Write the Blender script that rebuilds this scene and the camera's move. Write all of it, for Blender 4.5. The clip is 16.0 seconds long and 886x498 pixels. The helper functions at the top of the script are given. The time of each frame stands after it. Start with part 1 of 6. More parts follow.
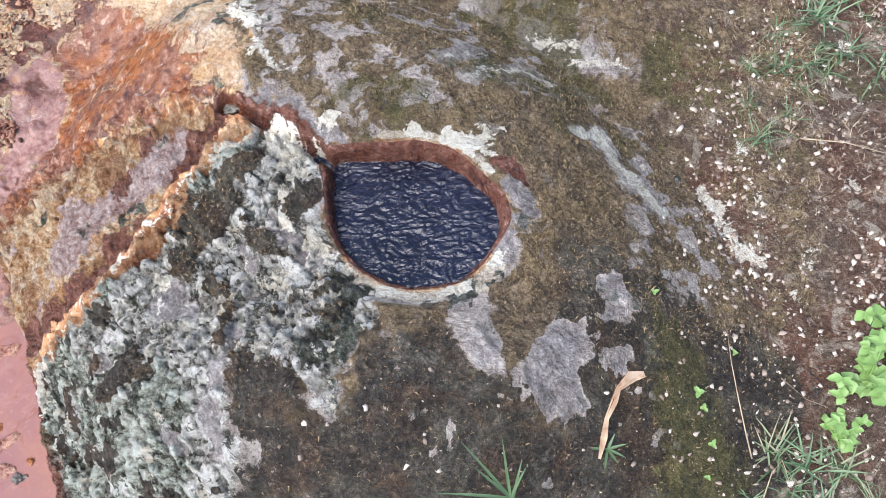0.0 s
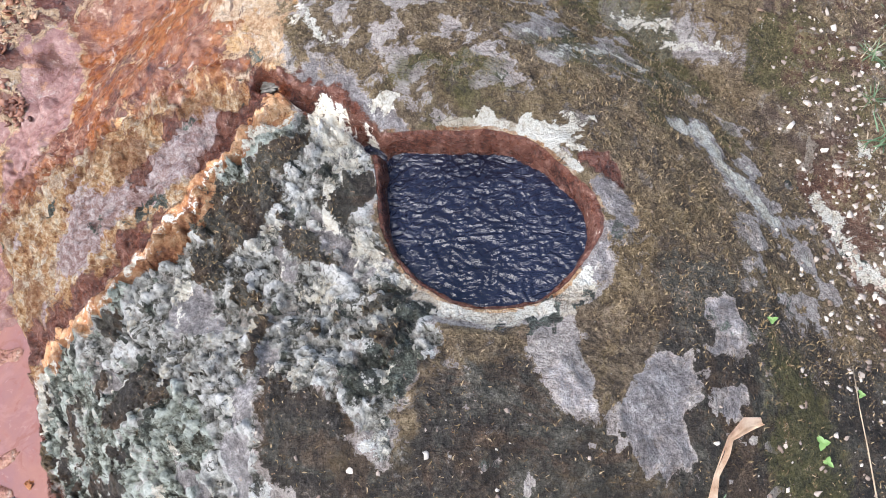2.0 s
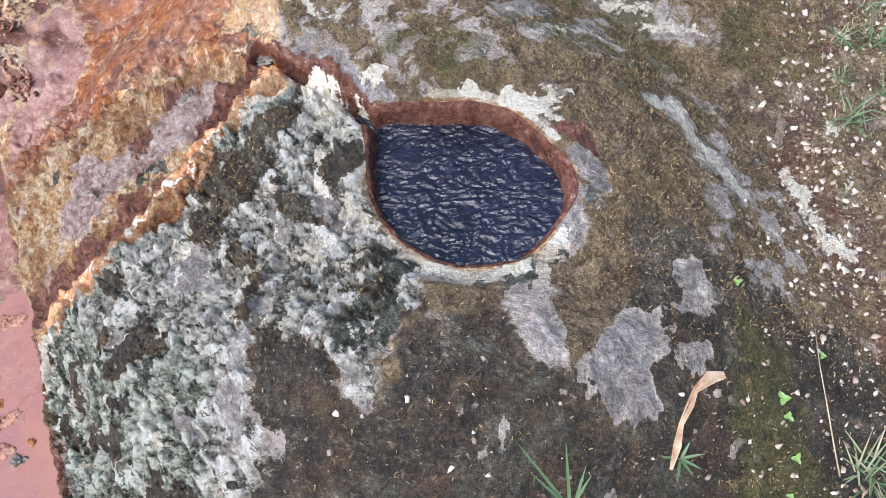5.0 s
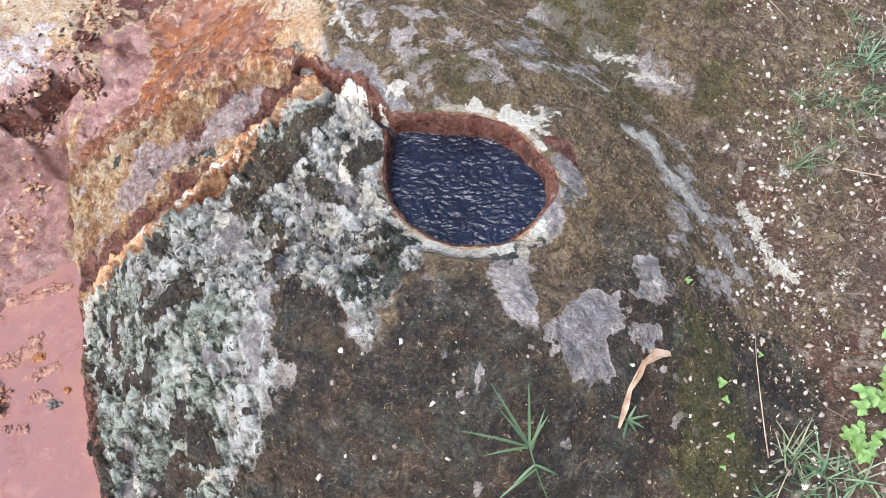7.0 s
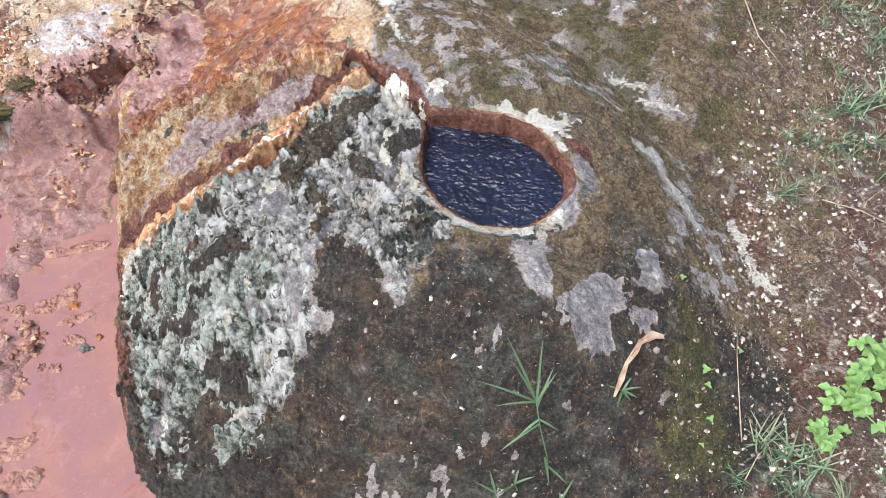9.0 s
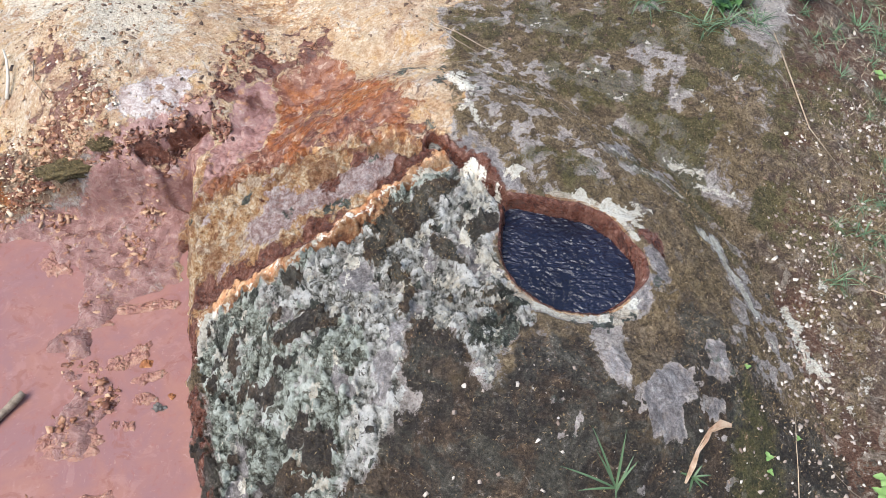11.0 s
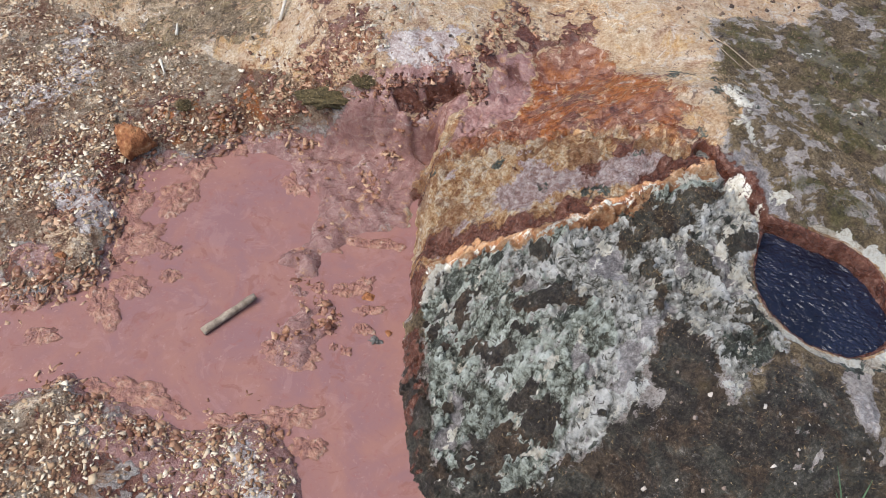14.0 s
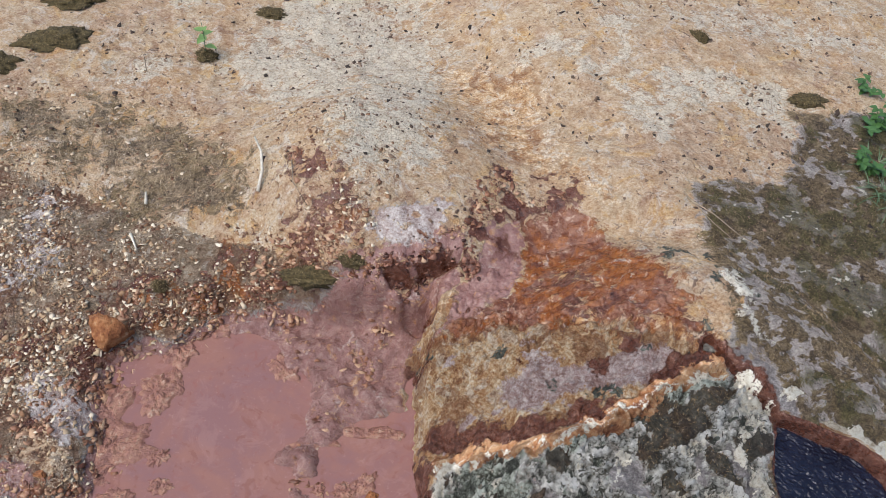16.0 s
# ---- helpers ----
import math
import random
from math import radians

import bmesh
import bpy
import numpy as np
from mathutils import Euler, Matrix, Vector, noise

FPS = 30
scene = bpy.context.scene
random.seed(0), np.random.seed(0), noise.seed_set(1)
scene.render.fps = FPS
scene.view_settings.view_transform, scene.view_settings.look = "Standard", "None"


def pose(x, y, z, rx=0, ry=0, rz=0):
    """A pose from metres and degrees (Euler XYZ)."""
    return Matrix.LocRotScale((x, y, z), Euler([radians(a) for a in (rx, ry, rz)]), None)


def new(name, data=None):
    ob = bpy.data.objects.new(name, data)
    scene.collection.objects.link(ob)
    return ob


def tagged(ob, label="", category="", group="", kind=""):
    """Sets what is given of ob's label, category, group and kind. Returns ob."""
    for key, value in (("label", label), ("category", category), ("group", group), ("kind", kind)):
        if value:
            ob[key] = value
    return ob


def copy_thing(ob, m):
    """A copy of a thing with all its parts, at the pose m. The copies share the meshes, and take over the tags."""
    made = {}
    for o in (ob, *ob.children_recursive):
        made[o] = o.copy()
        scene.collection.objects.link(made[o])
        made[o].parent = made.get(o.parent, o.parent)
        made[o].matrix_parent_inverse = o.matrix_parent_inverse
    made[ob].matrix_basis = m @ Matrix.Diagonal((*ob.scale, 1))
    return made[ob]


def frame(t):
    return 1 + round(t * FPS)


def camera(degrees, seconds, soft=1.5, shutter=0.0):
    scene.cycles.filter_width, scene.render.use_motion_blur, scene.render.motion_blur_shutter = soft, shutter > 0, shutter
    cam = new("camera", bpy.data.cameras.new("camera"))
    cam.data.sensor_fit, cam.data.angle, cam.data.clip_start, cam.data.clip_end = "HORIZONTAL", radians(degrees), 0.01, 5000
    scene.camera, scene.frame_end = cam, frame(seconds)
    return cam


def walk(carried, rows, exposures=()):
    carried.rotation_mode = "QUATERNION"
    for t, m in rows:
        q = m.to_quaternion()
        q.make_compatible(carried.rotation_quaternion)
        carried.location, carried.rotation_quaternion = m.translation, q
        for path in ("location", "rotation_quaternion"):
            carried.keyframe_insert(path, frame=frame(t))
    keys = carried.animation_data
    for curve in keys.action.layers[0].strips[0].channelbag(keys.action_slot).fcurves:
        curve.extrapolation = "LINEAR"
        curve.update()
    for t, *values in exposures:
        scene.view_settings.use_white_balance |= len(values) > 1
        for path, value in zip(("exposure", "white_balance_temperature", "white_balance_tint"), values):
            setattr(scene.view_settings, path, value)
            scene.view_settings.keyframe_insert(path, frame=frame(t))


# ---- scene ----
cam = camera(54.98, 16.0, soft=0.6)
# seconds, eye in metres, turn in degrees
ROWS = [
    (0, 0.1564, 0.2014, 1.3704, 26.95, 9.45, 1.86),
    (0.5, 0.1522, 0.2032, 1.3588, 26.74, 10.21, 1.82),
    (1, 0.1232, 0.2443, 1.3279, 27.20, 9.88, 3.24),
    (1.5, 0.0925, 0.2732, 1.2772, 28.09, 10.33, 4.02),
    (2, 0.0611, 0.3043, 1.2091, 27.12, 10.00, 4.15),
    (2.5, 0.0467, 0.3263, 1.1739, 26.61, 9.81, 4.24),
    (3, 0.0572, 0.3324, 1.1562, 25.86, 10.18, 4.02),
    (3.5, 0.0690, 0.3316, 1.1560, 25.54, 10.20, 3.90),
    (6, 0.1109, 0.1333, 1.3108, 29.80, 9.09, 5.90),
    (6.5, 0.1278, 0.0843, 1.3314, 31.44, 8.89, 7.18),
    (7, 0.1466, 0.0190, 1.3398, 33.40, 7.76, 8.98),
    (7.5, 0.1636, -0.0260, 1.3367, 33.89, 7.45, 9.78),
    (8, 0.1521, -0.0872, 1.3590, 34.99, 5.49, 12.96),
    (10.5, -0.0102, -0.1925, 1.4825, 38.30, 1.42, 11.51),
    (11, -0.0547, -0.1721, 1.5195, 38.86, 1.23, 13.62),
    (11.5, -0.1141, -0.1712, 1.5469, 39.69, 0.58, 16.53),
    (12, -0.1543, -0.1630, 1.5785, 40.42, -0.10, 19.33),
    (12.5, -0.2091, -0.1837, 1.5884, 41.02, -1.24, 21.99),
    (13, -0.2243, -0.1970, 1.5907, 40.87, -0.74, 23.22),
    (13.5, -0.2505, -0.2435, 1.5625, 40.39, -0.71, 24.95),
    (14, -0.3160, -0.3103, 1.5309, 38.00, -2.15, 27.98),
    (14.5, -0.4045, -0.3546, 1.5355, 36.81, -3.77, 29.83),
    (15, -0.4945, -0.3531, 1.5717, 37.97, -4.41, 27.28),
    (15.5, -0.5435, -0.2821, 1.6270, 40.33, -4.99, 25.09),
    (16, -0.5932, -0.1313, 1.6950, 40.82, -4.59, 22.90),
]
EXPOSURE = [(0.0, 1.11, 6300, 12), (8.0, 1.11, 6300, 12), (10.5, 1.0, 6400, 10), (12.5, 0.57, 6400, 11), (14.5, 0.50, 6400, 11), (15.2, 0.54, 6400, 11), (16.0, 0.27, 6400, 11)]
walk(cam, [(t, pose(x, y, z, rx, ry, rz)) for t, x, y, z, rx, ry, rz in ROWS], EXPOSURE)

# ---- light: bright hazy sky, the sun veiled by trees ----
SUN_ELEVATION, SUN_TURN = 58.0, 222.0
world = bpy.data.worlds.new("sky")
scene.world = world
world.use_nodes = True
wn = world.node_tree
sky = wn.nodes.new("ShaderNodeTexSky")
sky.sky_type, sky.sun_disc = "NISHITA", False
sky.sun_elevation, sky.sun_rotation = radians(SUN_ELEVATION), radians(SUN_TURN)
sky.air_density, sky.dust_density, sky.ozone_density = 1.0, 1.6, 1.0
wn.links.new(sky.outputs["Color"], wn.nodes["Background"].inputs["Color"])
wn.nodes["Background"].inputs["Strength"].default_value = 0.14
sun_data = bpy.data.lights.new("sun", "SUN")
sun_data.energy, sun_data.angle, sun_data.color = 2.8, radians(50), (1.0, 0.97, 0.93)
sun = new("sun", sun_data)
az = radians(SUN_TURN)
sun_from = Vector((math.sin(az) * math.cos(radians(SUN_ELEVATION)), math.cos(az) * math.cos(radians(SUN_ELEVATION)), math.sin(radians(SUN_ELEVATION))))
sun.rotation_euler = sun_from.to_track_quat("Z", "Y").to_euler()
sun.location = sun_from * 20


# ---- material tools ----
class Nodes:
    """A small writer of node materials."""

    def __init__(self, name):
        self.mat = bpy.data.materials.new(name)
        self.mat.use_nodes = True
        self.tree = self.mat.node_tree
        self.bsdf = self.tree.nodes["Principled BSDF"]
        self.coord = self.tree.nodes.new("ShaderNodeTexCoord").outputs["Object"]

    def put(self, socket, value):
        if isinstance(value, bpy.types.NodeSocket):
            self.tree.links.new(value, socket)
        elif isinstance(value, (tuple, list)) and len(value) == 3 and socket.type == "RGBA":
            socket.default_value = (*value, 1)
        else:
            socket.default_value = value

    def noise(self, scale, detail=4.0, rough=0.6, warp=0.0, stretch=None):
        n = self.tree.nodes.new("ShaderNodeTexNoise")
        n.inputs["Scale"].default_value, n.inputs["Detail"].default_value = scale, detail
        n.inputs["Roughness"].default_value, n.inputs["Distortion"].default_value = rough, warp
        vector = self.coord
        if stretch:
            m = self.tree.nodes.new("ShaderNodeMapping")
            m.inputs["Scale"].default_value, m.inputs["Rotation"].default_value = stretch[0], stretch[1]
            self.put(m.inputs["Vector"], self.coord)
            vector = m.outputs["Vector"]
        self.put(n.inputs["Vector"], vector)
        return n.outputs["Fac"]

    def cells(self, scale, feature="F1", random_=1.0):
        n = self.tree.nodes.new("ShaderNodeTexVoronoi")
        n.feature = feature
        n.inputs["Scale"].default_value, n.inputs["Randomness"].default_value = scale, random_
        self.put(n.inputs["Vector"], self.coord)
        return n.outputs["Distance"]

    def nodules(self, scale, warp=0.012):
        """Rounded lumps, unevenly pushed together: 0 in the gaps, 1 on the crowns."""
        w = self.tree.nodes.new("ShaderNodeTexNoise")
        w.inputs["Scale"].default_value, w.inputs["Detail"].default_value = scale * 0.6, 3
        self.put(w.inputs["Vector"], self.coord)
        sub = self.tree.nodes.new("ShaderNodeVectorMath")
        sub.operation = "MULTIPLY_ADD"
        self.put(sub.inputs[0], w.outputs["Color"])
        sub.inputs[1].default_value = (warp * 2, warp * 2, warp * 2)
        self.put(sub.inputs[2], self.coord)
        n = self.tree.nodes.new("ShaderNodeTexVoronoi")
        n.inputs["Scale"].default_value = scale
        self.put(n.inputs["Vector"], sub.outputs[0])
        return self.span(n.outputs["Distance"], 0.62, 0.12)

    def math(self, op, a, b=0.5, clamp=False):
        n = self.tree.nodes.new("ShaderNodeMath")
        n.operation, n.use_clamp = op, clamp
        self.put(n.inputs[0], a), self.put(n.inputs[1], b)
        return n.outputs[0]

    def span(self, value, lo, hi, out_lo=0.0, out_hi=1.0):
        n = self.tree.nodes.new("ShaderNodeMapRange")
        n.interpolation_type = "SMOOTHSTEP"
        for k, v in zip(("Value", "From Min", "From Max", "To Min", "To Max"), (value, lo, hi, out_lo, out_hi)):
            self.put(n.inputs[k], v)
        return n.outputs["Result"]

    def mix(self, fac, a, b, blend="MIX"):
        n = self.tree.nodes.new("ShaderNodeMix")
        n.data_type, n.blend_type = "RGBA", blend
        self.put(n.inputs["Factor"], fac), self.put(n.inputs[6], a), self.put(n.inputs[7], b)
        return n.outputs[2]

    def ramp(self, fac, *stops):
        n = self.tree.nodes.new("ShaderNodeValToRGB")
        while len(n.color_ramp.elements) < len(stops):
            n.color_ramp.elements.new(0.5)
        for e, (at, colour) in zip(n.color_ramp.elements, stops):
            e.position, e.color = at, (*colour, 1)
        self.put(n.inputs["Fac"], fac)
        return n.outputs["Color"]

    def attr(self, name):
        n = self.tree.nodes.new("ShaderNodeAttribute")
        n.attribute_name = name
        s = self.tree.nodes.new("ShaderNodeSeparateColor")
        self.put(s.inputs[0], n.outputs["Color"])
        return s.outputs[0], s.outputs[1], s.outputs[2]

    def island(self):
        return self.tree.nodes.new("ShaderNodeNewGeometry").outputs["Random Per Island"]

    def bump(self, height, strength, distance):
        n = self.tree.nodes.new("ShaderNodeBump")
        n.inputs["Strength"].default_value, n.inputs["Distance"].default_value = strength, distance
        self.put(n.inputs["Height"], height)
        self.put(self.bsdf.inputs["Normal"], n.outputs["Normal"])

    def done(self, colour, rough=0.8, **more):
        self.put(self.bsdf.inputs["Base Color"], colour)
        self.put(self.bsdf.inputs["Roughness"], rough)
        for k, v in more.items():
            self.put(self.bsdf.inputs[k.replace("_", " ")], v)
        return self.mat


def earth_material():
    """Sinter, moss, lichen, iron crusts and soil, laid where the masks put them."""
    n = Nodes("sinter_and_moss")
    moss, lichen, white = n.attr("mask_a")
    orange, rust, mud = n.attr("mask_b")
    sand, dark, soil = n.attr("mask_c")
    ochre, violet, olive = n.attr("mask_d")
    knob, mint, apricot = n.attr("mask_e")
    pink, film, pale = n.attr("mask_f")
    darker_moss, red_soil, _ = n.attr("mask_g")

    def wide(v, lo=0.32, hi=0.68):
        return n.span(v, lo, hi)

    big, mid, fine = wide(n.noise(8, 6, 0.6), 0.35, 0.65), wide(n.noise(34, 6, 0.68, 0.5)), wide(n.noise(150, 5, 0.7, 0.3))
    patchy = wide(n.noise(17, 5, 0.65, 0.6), 0.36, 0.64)
    grit = wide(n.noise(520, 3, 0.7), 0.35, 0.65)
    fray = n.math("ADD", n.math("ADD", n.math("MULTIPLY", mid, 0.38), n.math("MULTIPLY", fine, 0.36)), n.math("MULTIPLY", grit, 0.26))

    rag = n.math("ADD", n.math("MULTIPLY", fray, 0.6), n.math("MULTIPLY", n.span(n.noise(23, 6, 0.7, 1.0), 0.36, 0.64), 0.4))
    blotch = n.noise(29, 7, 0.72, 1.4)
    blots = n.noise(19, 7, 0.72, 1.2, ((1, 1, 1), (0.4, 0.2, 0.9)))
    nodes_ = n.math("ADD", n.math("MULTIPLY", n.nodules(95), 0.65), n.math("MULTIPLY", n.nodules(210, 0.006), 0.35))
    clots = n.math("MULTIPLY", n.math("SUBTRACT", n.noise(24, 6, 0.66, 0.8), 0.5), 0.9)
    # drives crust colours: gaps between knobs are darkened in the colour, as crevice shade
    knobby = n.math("ADD", clots, n.math("ADD", n.math("ADD", n.math("MULTIPLY", knob, 0.42), n.math("MULTIPLY", fray, 0.33)), n.math("MULTIPLY", nodes_, 0.25)))

    def cover(mask, hard=0.06, fringe=0.9):
        """The mask's edge, frayed by noise."""
        v = n.math("ADD", mask, n.math("MULTIPLY", n.math("SUBTRACT", rag, 0.5), fringe))
        return n.span(v, 0.5 - hard, 0.5 + hard)

    pale_stone = n.ramp(fray, (0.12, (0.15, 0.12, 0.10)), (0.36, (0.40, 0.335, 0.295)), (0.58, (0.58, 0.505, 0.45)), (0.88, (0.76, 0.70, 0.62)))
    stone = n.mix(n.math("MULTIPLY", patchy, 0.4), pale_stone, n.ramp(fray, (0.15, (0.14, 0.12, 0.112)), (0.5, (0.37, 0.33, 0.285)), (0.85, (0.60, 0.56, 0.50))))
    stone = n.mix(n.math("MULTIPLY", n.span(blotch, 0.595, 0.62), 0.7), stone, n.ramp(fine, (0.2, (0.04, 0.035, 0.026)), (0.8, (0.15, 0.13, 0.10))))
    col = stone
    s_soil = n.ramp(fray, (0.1, (0.11, 0.072, 0.042)), (0.4, (0.29, 0.21, 0.13)), (0.65, (0.46, 0.35, 0.235)), (0.9, (0.64, 0.54, 0.40)))
    s_soil = n.mix(n.math("MULTIPLY", big, 0.9), s_soil, n.ramp(fray, (0.15, (0.08, 0.030, 0.015)), (0.5, (0.24, 0.105, 0.052)), (0.85, (0.45, 0.29, 0.18))))
    s_soil = n.mix(n.math("MULTIPLY", red_soil, 0.85), s_soil, n.mix(big, n.ramp(fray, (0.1, (0.0313, 0.0188, 0.0125)), (0.4, (0.0871, 0.0544, 0.0362)), (0.65, (0.1464, 0.1010, 0.0697)), (0.9, (0.2788, 0.2161, 0.1638))), n.ramp(fray, (0.15, (0.0453, 0.0167, 0.0090)), (0.5, (0.1324, 0.0544, 0.0279)), (0.85, (0.2649, 0.1603, 0.1045)))))
    s_soil = n.mix(n.math("MULTIPLY", n.span(blots, 0.55, 0.58), 0.6), s_soil, n.ramp(fray, (0.15, (0.22, 0.17, 0.12)), (0.5, (0.46, 0.39, 0.30)), (0.85, (0.66, 0.59, 0.48))))
    col = n.mix(cover(soil, 0.10, 1.0), col, s_soil)
    s_sand = n.ramp(fray, (0.1, (0.29, 0.165, 0.085)), (0.35, (0.48, 0.335, 0.20)), (0.6, (0.61, 0.475, 0.32)), (0.9, (0.74, 0.65, 0.50)))
    s_sand = n.mix(n.math("MULTIPLY", big, 0.55), s_sand, n.ramp(fray, (0.12, (0.28, 0.12, 0.05)), (0.45, (0.49, 0.28, 0.13)), (0.85, (0.66, 0.51, 0.34))))
    s_sand = n.mix(n.math("MULTIPLY", n.span(n.noise(3.6, 6, 0.68, 1.0), 0.50, 0.60), 0.5), s_sand, n.ramp(fray, (0.12, (0.22, 0.115, 0.07)), (0.45, (0.44, 0.28, 0.18)), (0.85, (0.62, 0.46, 0.33))))
    s_sand = n.mix(n.math("MULTIPLY", n.span(n.noise(9, 7, 0.75, 1.2), 0.56, 0.62), 0.6), s_sand, n.ramp(fray, (0.2, (0.19, 0.085, 0.05)), (0.6, (0.38, 0.22, 0.14)), (0.9, (0.55, 0.42, 0.33))))
    s_sand = n.mix(n.math("MULTIPLY", n.span(n.noise(34, 6, 0.75, 1.2), 0.60, 0.63), 0.8), s_sand, (0.11, 0.06, 0.045))
    s_sand = n.mix(n.math("MULTIPLY", n.span(n.noise(6, 7, 0.72, 1.5, ((1, 1, 1), (0.3, 0.7, 0.2))), 0.54, 0.62), 0.5), s_sand, n.ramp(fray, (0.12, (0.36, 0.16, 0.04)), (0.45, (0.60, 0.34, 0.10)), (0.85, (0.76, 0.56, 0.26))))
    s_sand = n.mix(n.math("MULTIPLY", n.span(n.noise(14, 7, 0.74, 1.3, ((1, 1, 1), (0.8, 0.1, 0.5))), 0.55, 0.60), 0.6), s_sand, n.ramp(fray, (0.12, (0.34, 0.27, 0.21)), (0.45, (0.60, 0.54, 0.45)), (0.85, (0.78, 0.73, 0.64))))
    col = n.mix(cover(sand, 0.07, 1.0), col, s_sand)
    s_pale = n.ramp(fray, (0.1, (0.36, 0.27, 0.175)), (0.35, (0.60, 0.515, 0.385)), (0.75, (0.77, 0.71, 0.575)))
    s_pale = n.mix(n.math("MULTIPLY", n.span(blotch, 0.575, 0.61), 0.8), s_pale, n.ramp(fray, (0.2, (0.15, 0.08, 0.055)), (0.8, (0.42, 0.30, 0.22))))
    s_pale = n.mix(n.math("MULTIPLY", n.span(n.cells(60, "DISTANCE_TO_EDGE"), 0.05, 0.015), 0.55), s_pale, (0.20, 0.16, 0.11))
    col = n.mix(n.math("MULTIPLY", cover(pale, 0.14, 1.5), 0.85), col, s_pale)
    s_ochre = n.ramp(fray, (0.10, (0.1759, 0.0642, 0.0248)), (0.30, (0.4140, 0.1915, 0.0704)), (0.52, (0.6210, 0.3933, 0.1966)), (0.80, (0.8500, 0.7245, 0.5175)))
    s_ochre = n.mix(n.math("MULTIPLY", n.span(blots, 0.51, 0.57), 0.85), s_ochre, n.ramp(fray, (0.15, (0.3105, 0.1759, 0.1035)), (0.45, (0.6210, 0.4761, 0.3312)), (0.80, (0.8500, 0.7866, 0.6520))))
    s_ochre = n.mix(n.math("MULTIPLY", n.span(n.noise(10, 6, 0.66, 1.0, ((1, 1, 1), (0.7, 0.2, 0.4))), 0.53, 0.58), 0.8), s_ochre, n.ramp(fray, (0.15, (0.13, 0.042, 0.016)), (0.5, (0.30, 0.13, 0.05)), (0.85, (0.50, 0.31, 0.16))))
    s_ochre = n.mix(n.math("MULTIPLY", n.span(blotch, 0.57, 0.60), 0.6), s_ochre, n.ramp(fray, (0.2, (0.13, 0.055, 0.03)), (0.8, (0.40, 0.25, 0.14))))
    col = n.mix(cover(ochre, 0.06, 1.0), col, s_ochre)
    s_pink = n.ramp(fray, (0.12, (0.1955, 0.0978, 0.0805)), (0.4, (0.4140, 0.2702, 0.2357)), (0.62, (0.5980, 0.4830, 0.4485)), (0.9, (0.8500, 0.7705, 0.7130)))
    col = n.mix(cover(pink, 0.1, 1.0), col, s_pink)
    # near-black low stops paint the shade in the lichen's gaps
    s_crust = n.ramp(knobby, (0.15, (0.032, 0.030, 0.023)), (0.27, (0.19, 0.185, 0.16)), (0.42, (0.46, 0.45, 0.40)), (0.66, (0.82, 0.80, 0.74)))
    s_crust = n.mix(n.math("MULTIPLY", n.span(blots, 0.55, 0.58), 0.8), s_crust, n.ramp(fray, (0.2, (0.20, 0.165, 0.135)), (0.55, (0.48, 0.43, 0.375)), (0.9, (0.68, 0.63, 0.56))))
    s_mint = n.ramp(knobby, (0.18, (0.022, 0.023, 0.015)), (0.30, (0.11, 0.11, 0.08)), (0.42, (0.33, 0.355, 0.29)), (0.58, (0.58, 0.62, 0.53)), (0.80, (0.80, 0.83, 0.75)))
    s_crust = n.mix(n.span(n.math("ADD", mint, n.math("MULTIPLY", n.math("SUBTRACT", rag, 0.5), 0.7)), 0.38, 0.52), s_crust, s_mint)
    s_crust = n.mix(n.math("MULTIPLY", n.span(blotch, 0.565, 0.59), 0.9), s_crust, n.ramp(fray, (0.2, (0.022, 0.019, 0.012)), (0.55, (0.085, 0.075, 0.048)), (0.85, (0.20, 0.185, 0.13))))
    col = n.mix(cover(lichen, 0.06, 1.2), col, s_crust)
    # grey of smooth stone, with the sky's reflection on it painted into the colour
    s_violet = n.ramp(fray, (0.12, (0.055, 0.047, 0.046)), (0.40, (0.18, 0.158, 0.152)), (0.62, (0.30, 0.268, 0.258)), (0.88, (0.56, 0.52, 0.49)))
    col = n.mix(n.math("MULTIPLY", cover(violet, 0.12, 0.9), 0.88), col, s_violet)
    s_dark = n.ramp(fray, (0.2, (0.016, 0.018, 0.013)), (0.5, (0.055, 0.058, 0.043)), (0.7, (0.15, 0.165, 0.13)), (0.9, (0.38, 0.42, 0.35)))
    col = n.mix(cover(dark, 0.08, 1.3), col, s_dark)
    s_moss = n.ramp(fray, (0.1, (0.0335, 0.0214, 0.0122)), (0.38, (0.1342, 0.0915, 0.0488)), (0.62, (0.2745, 0.1952, 0.1098)), (0.92, (0.5490, 0.4270, 0.2745)))
    s_moss = n.mix(n.math("MULTIPLY", big, 0.7), s_moss, n.ramp(fray, (0.15, (0.050, 0.033, 0.012)), (0.5, (0.165, 0.112, 0.044)), (0.85, (0.34, 0.245, 0.115))))
    s_moss = n.mix(n.math("MULTIPLY", n.span(blots, 0.595, 0.62), 0.6), s_moss, n.ramp(fray, (0.2, (0.085, 0.07, 0.06)), (0.5, (0.20, 0.17, 0.15)), (0.85, (0.42, 0.38, 0.34))))
    s_moss = n.mix(n.math("MULTIPLY", n.span(n.noise(7, 7, 0.7, 1.2, ((1, 1, 1), (0.7625, 0.7625, 0.1525))), 0.50, 0.55), 0.6), s_moss, n.ramp(fray, (0.15, (0.0396, 0.0260, 0.0152)), (0.5, (0.1448, 0.1007, 0.0610)), (0.85, (0.3660, 0.2745, 0.1830))))
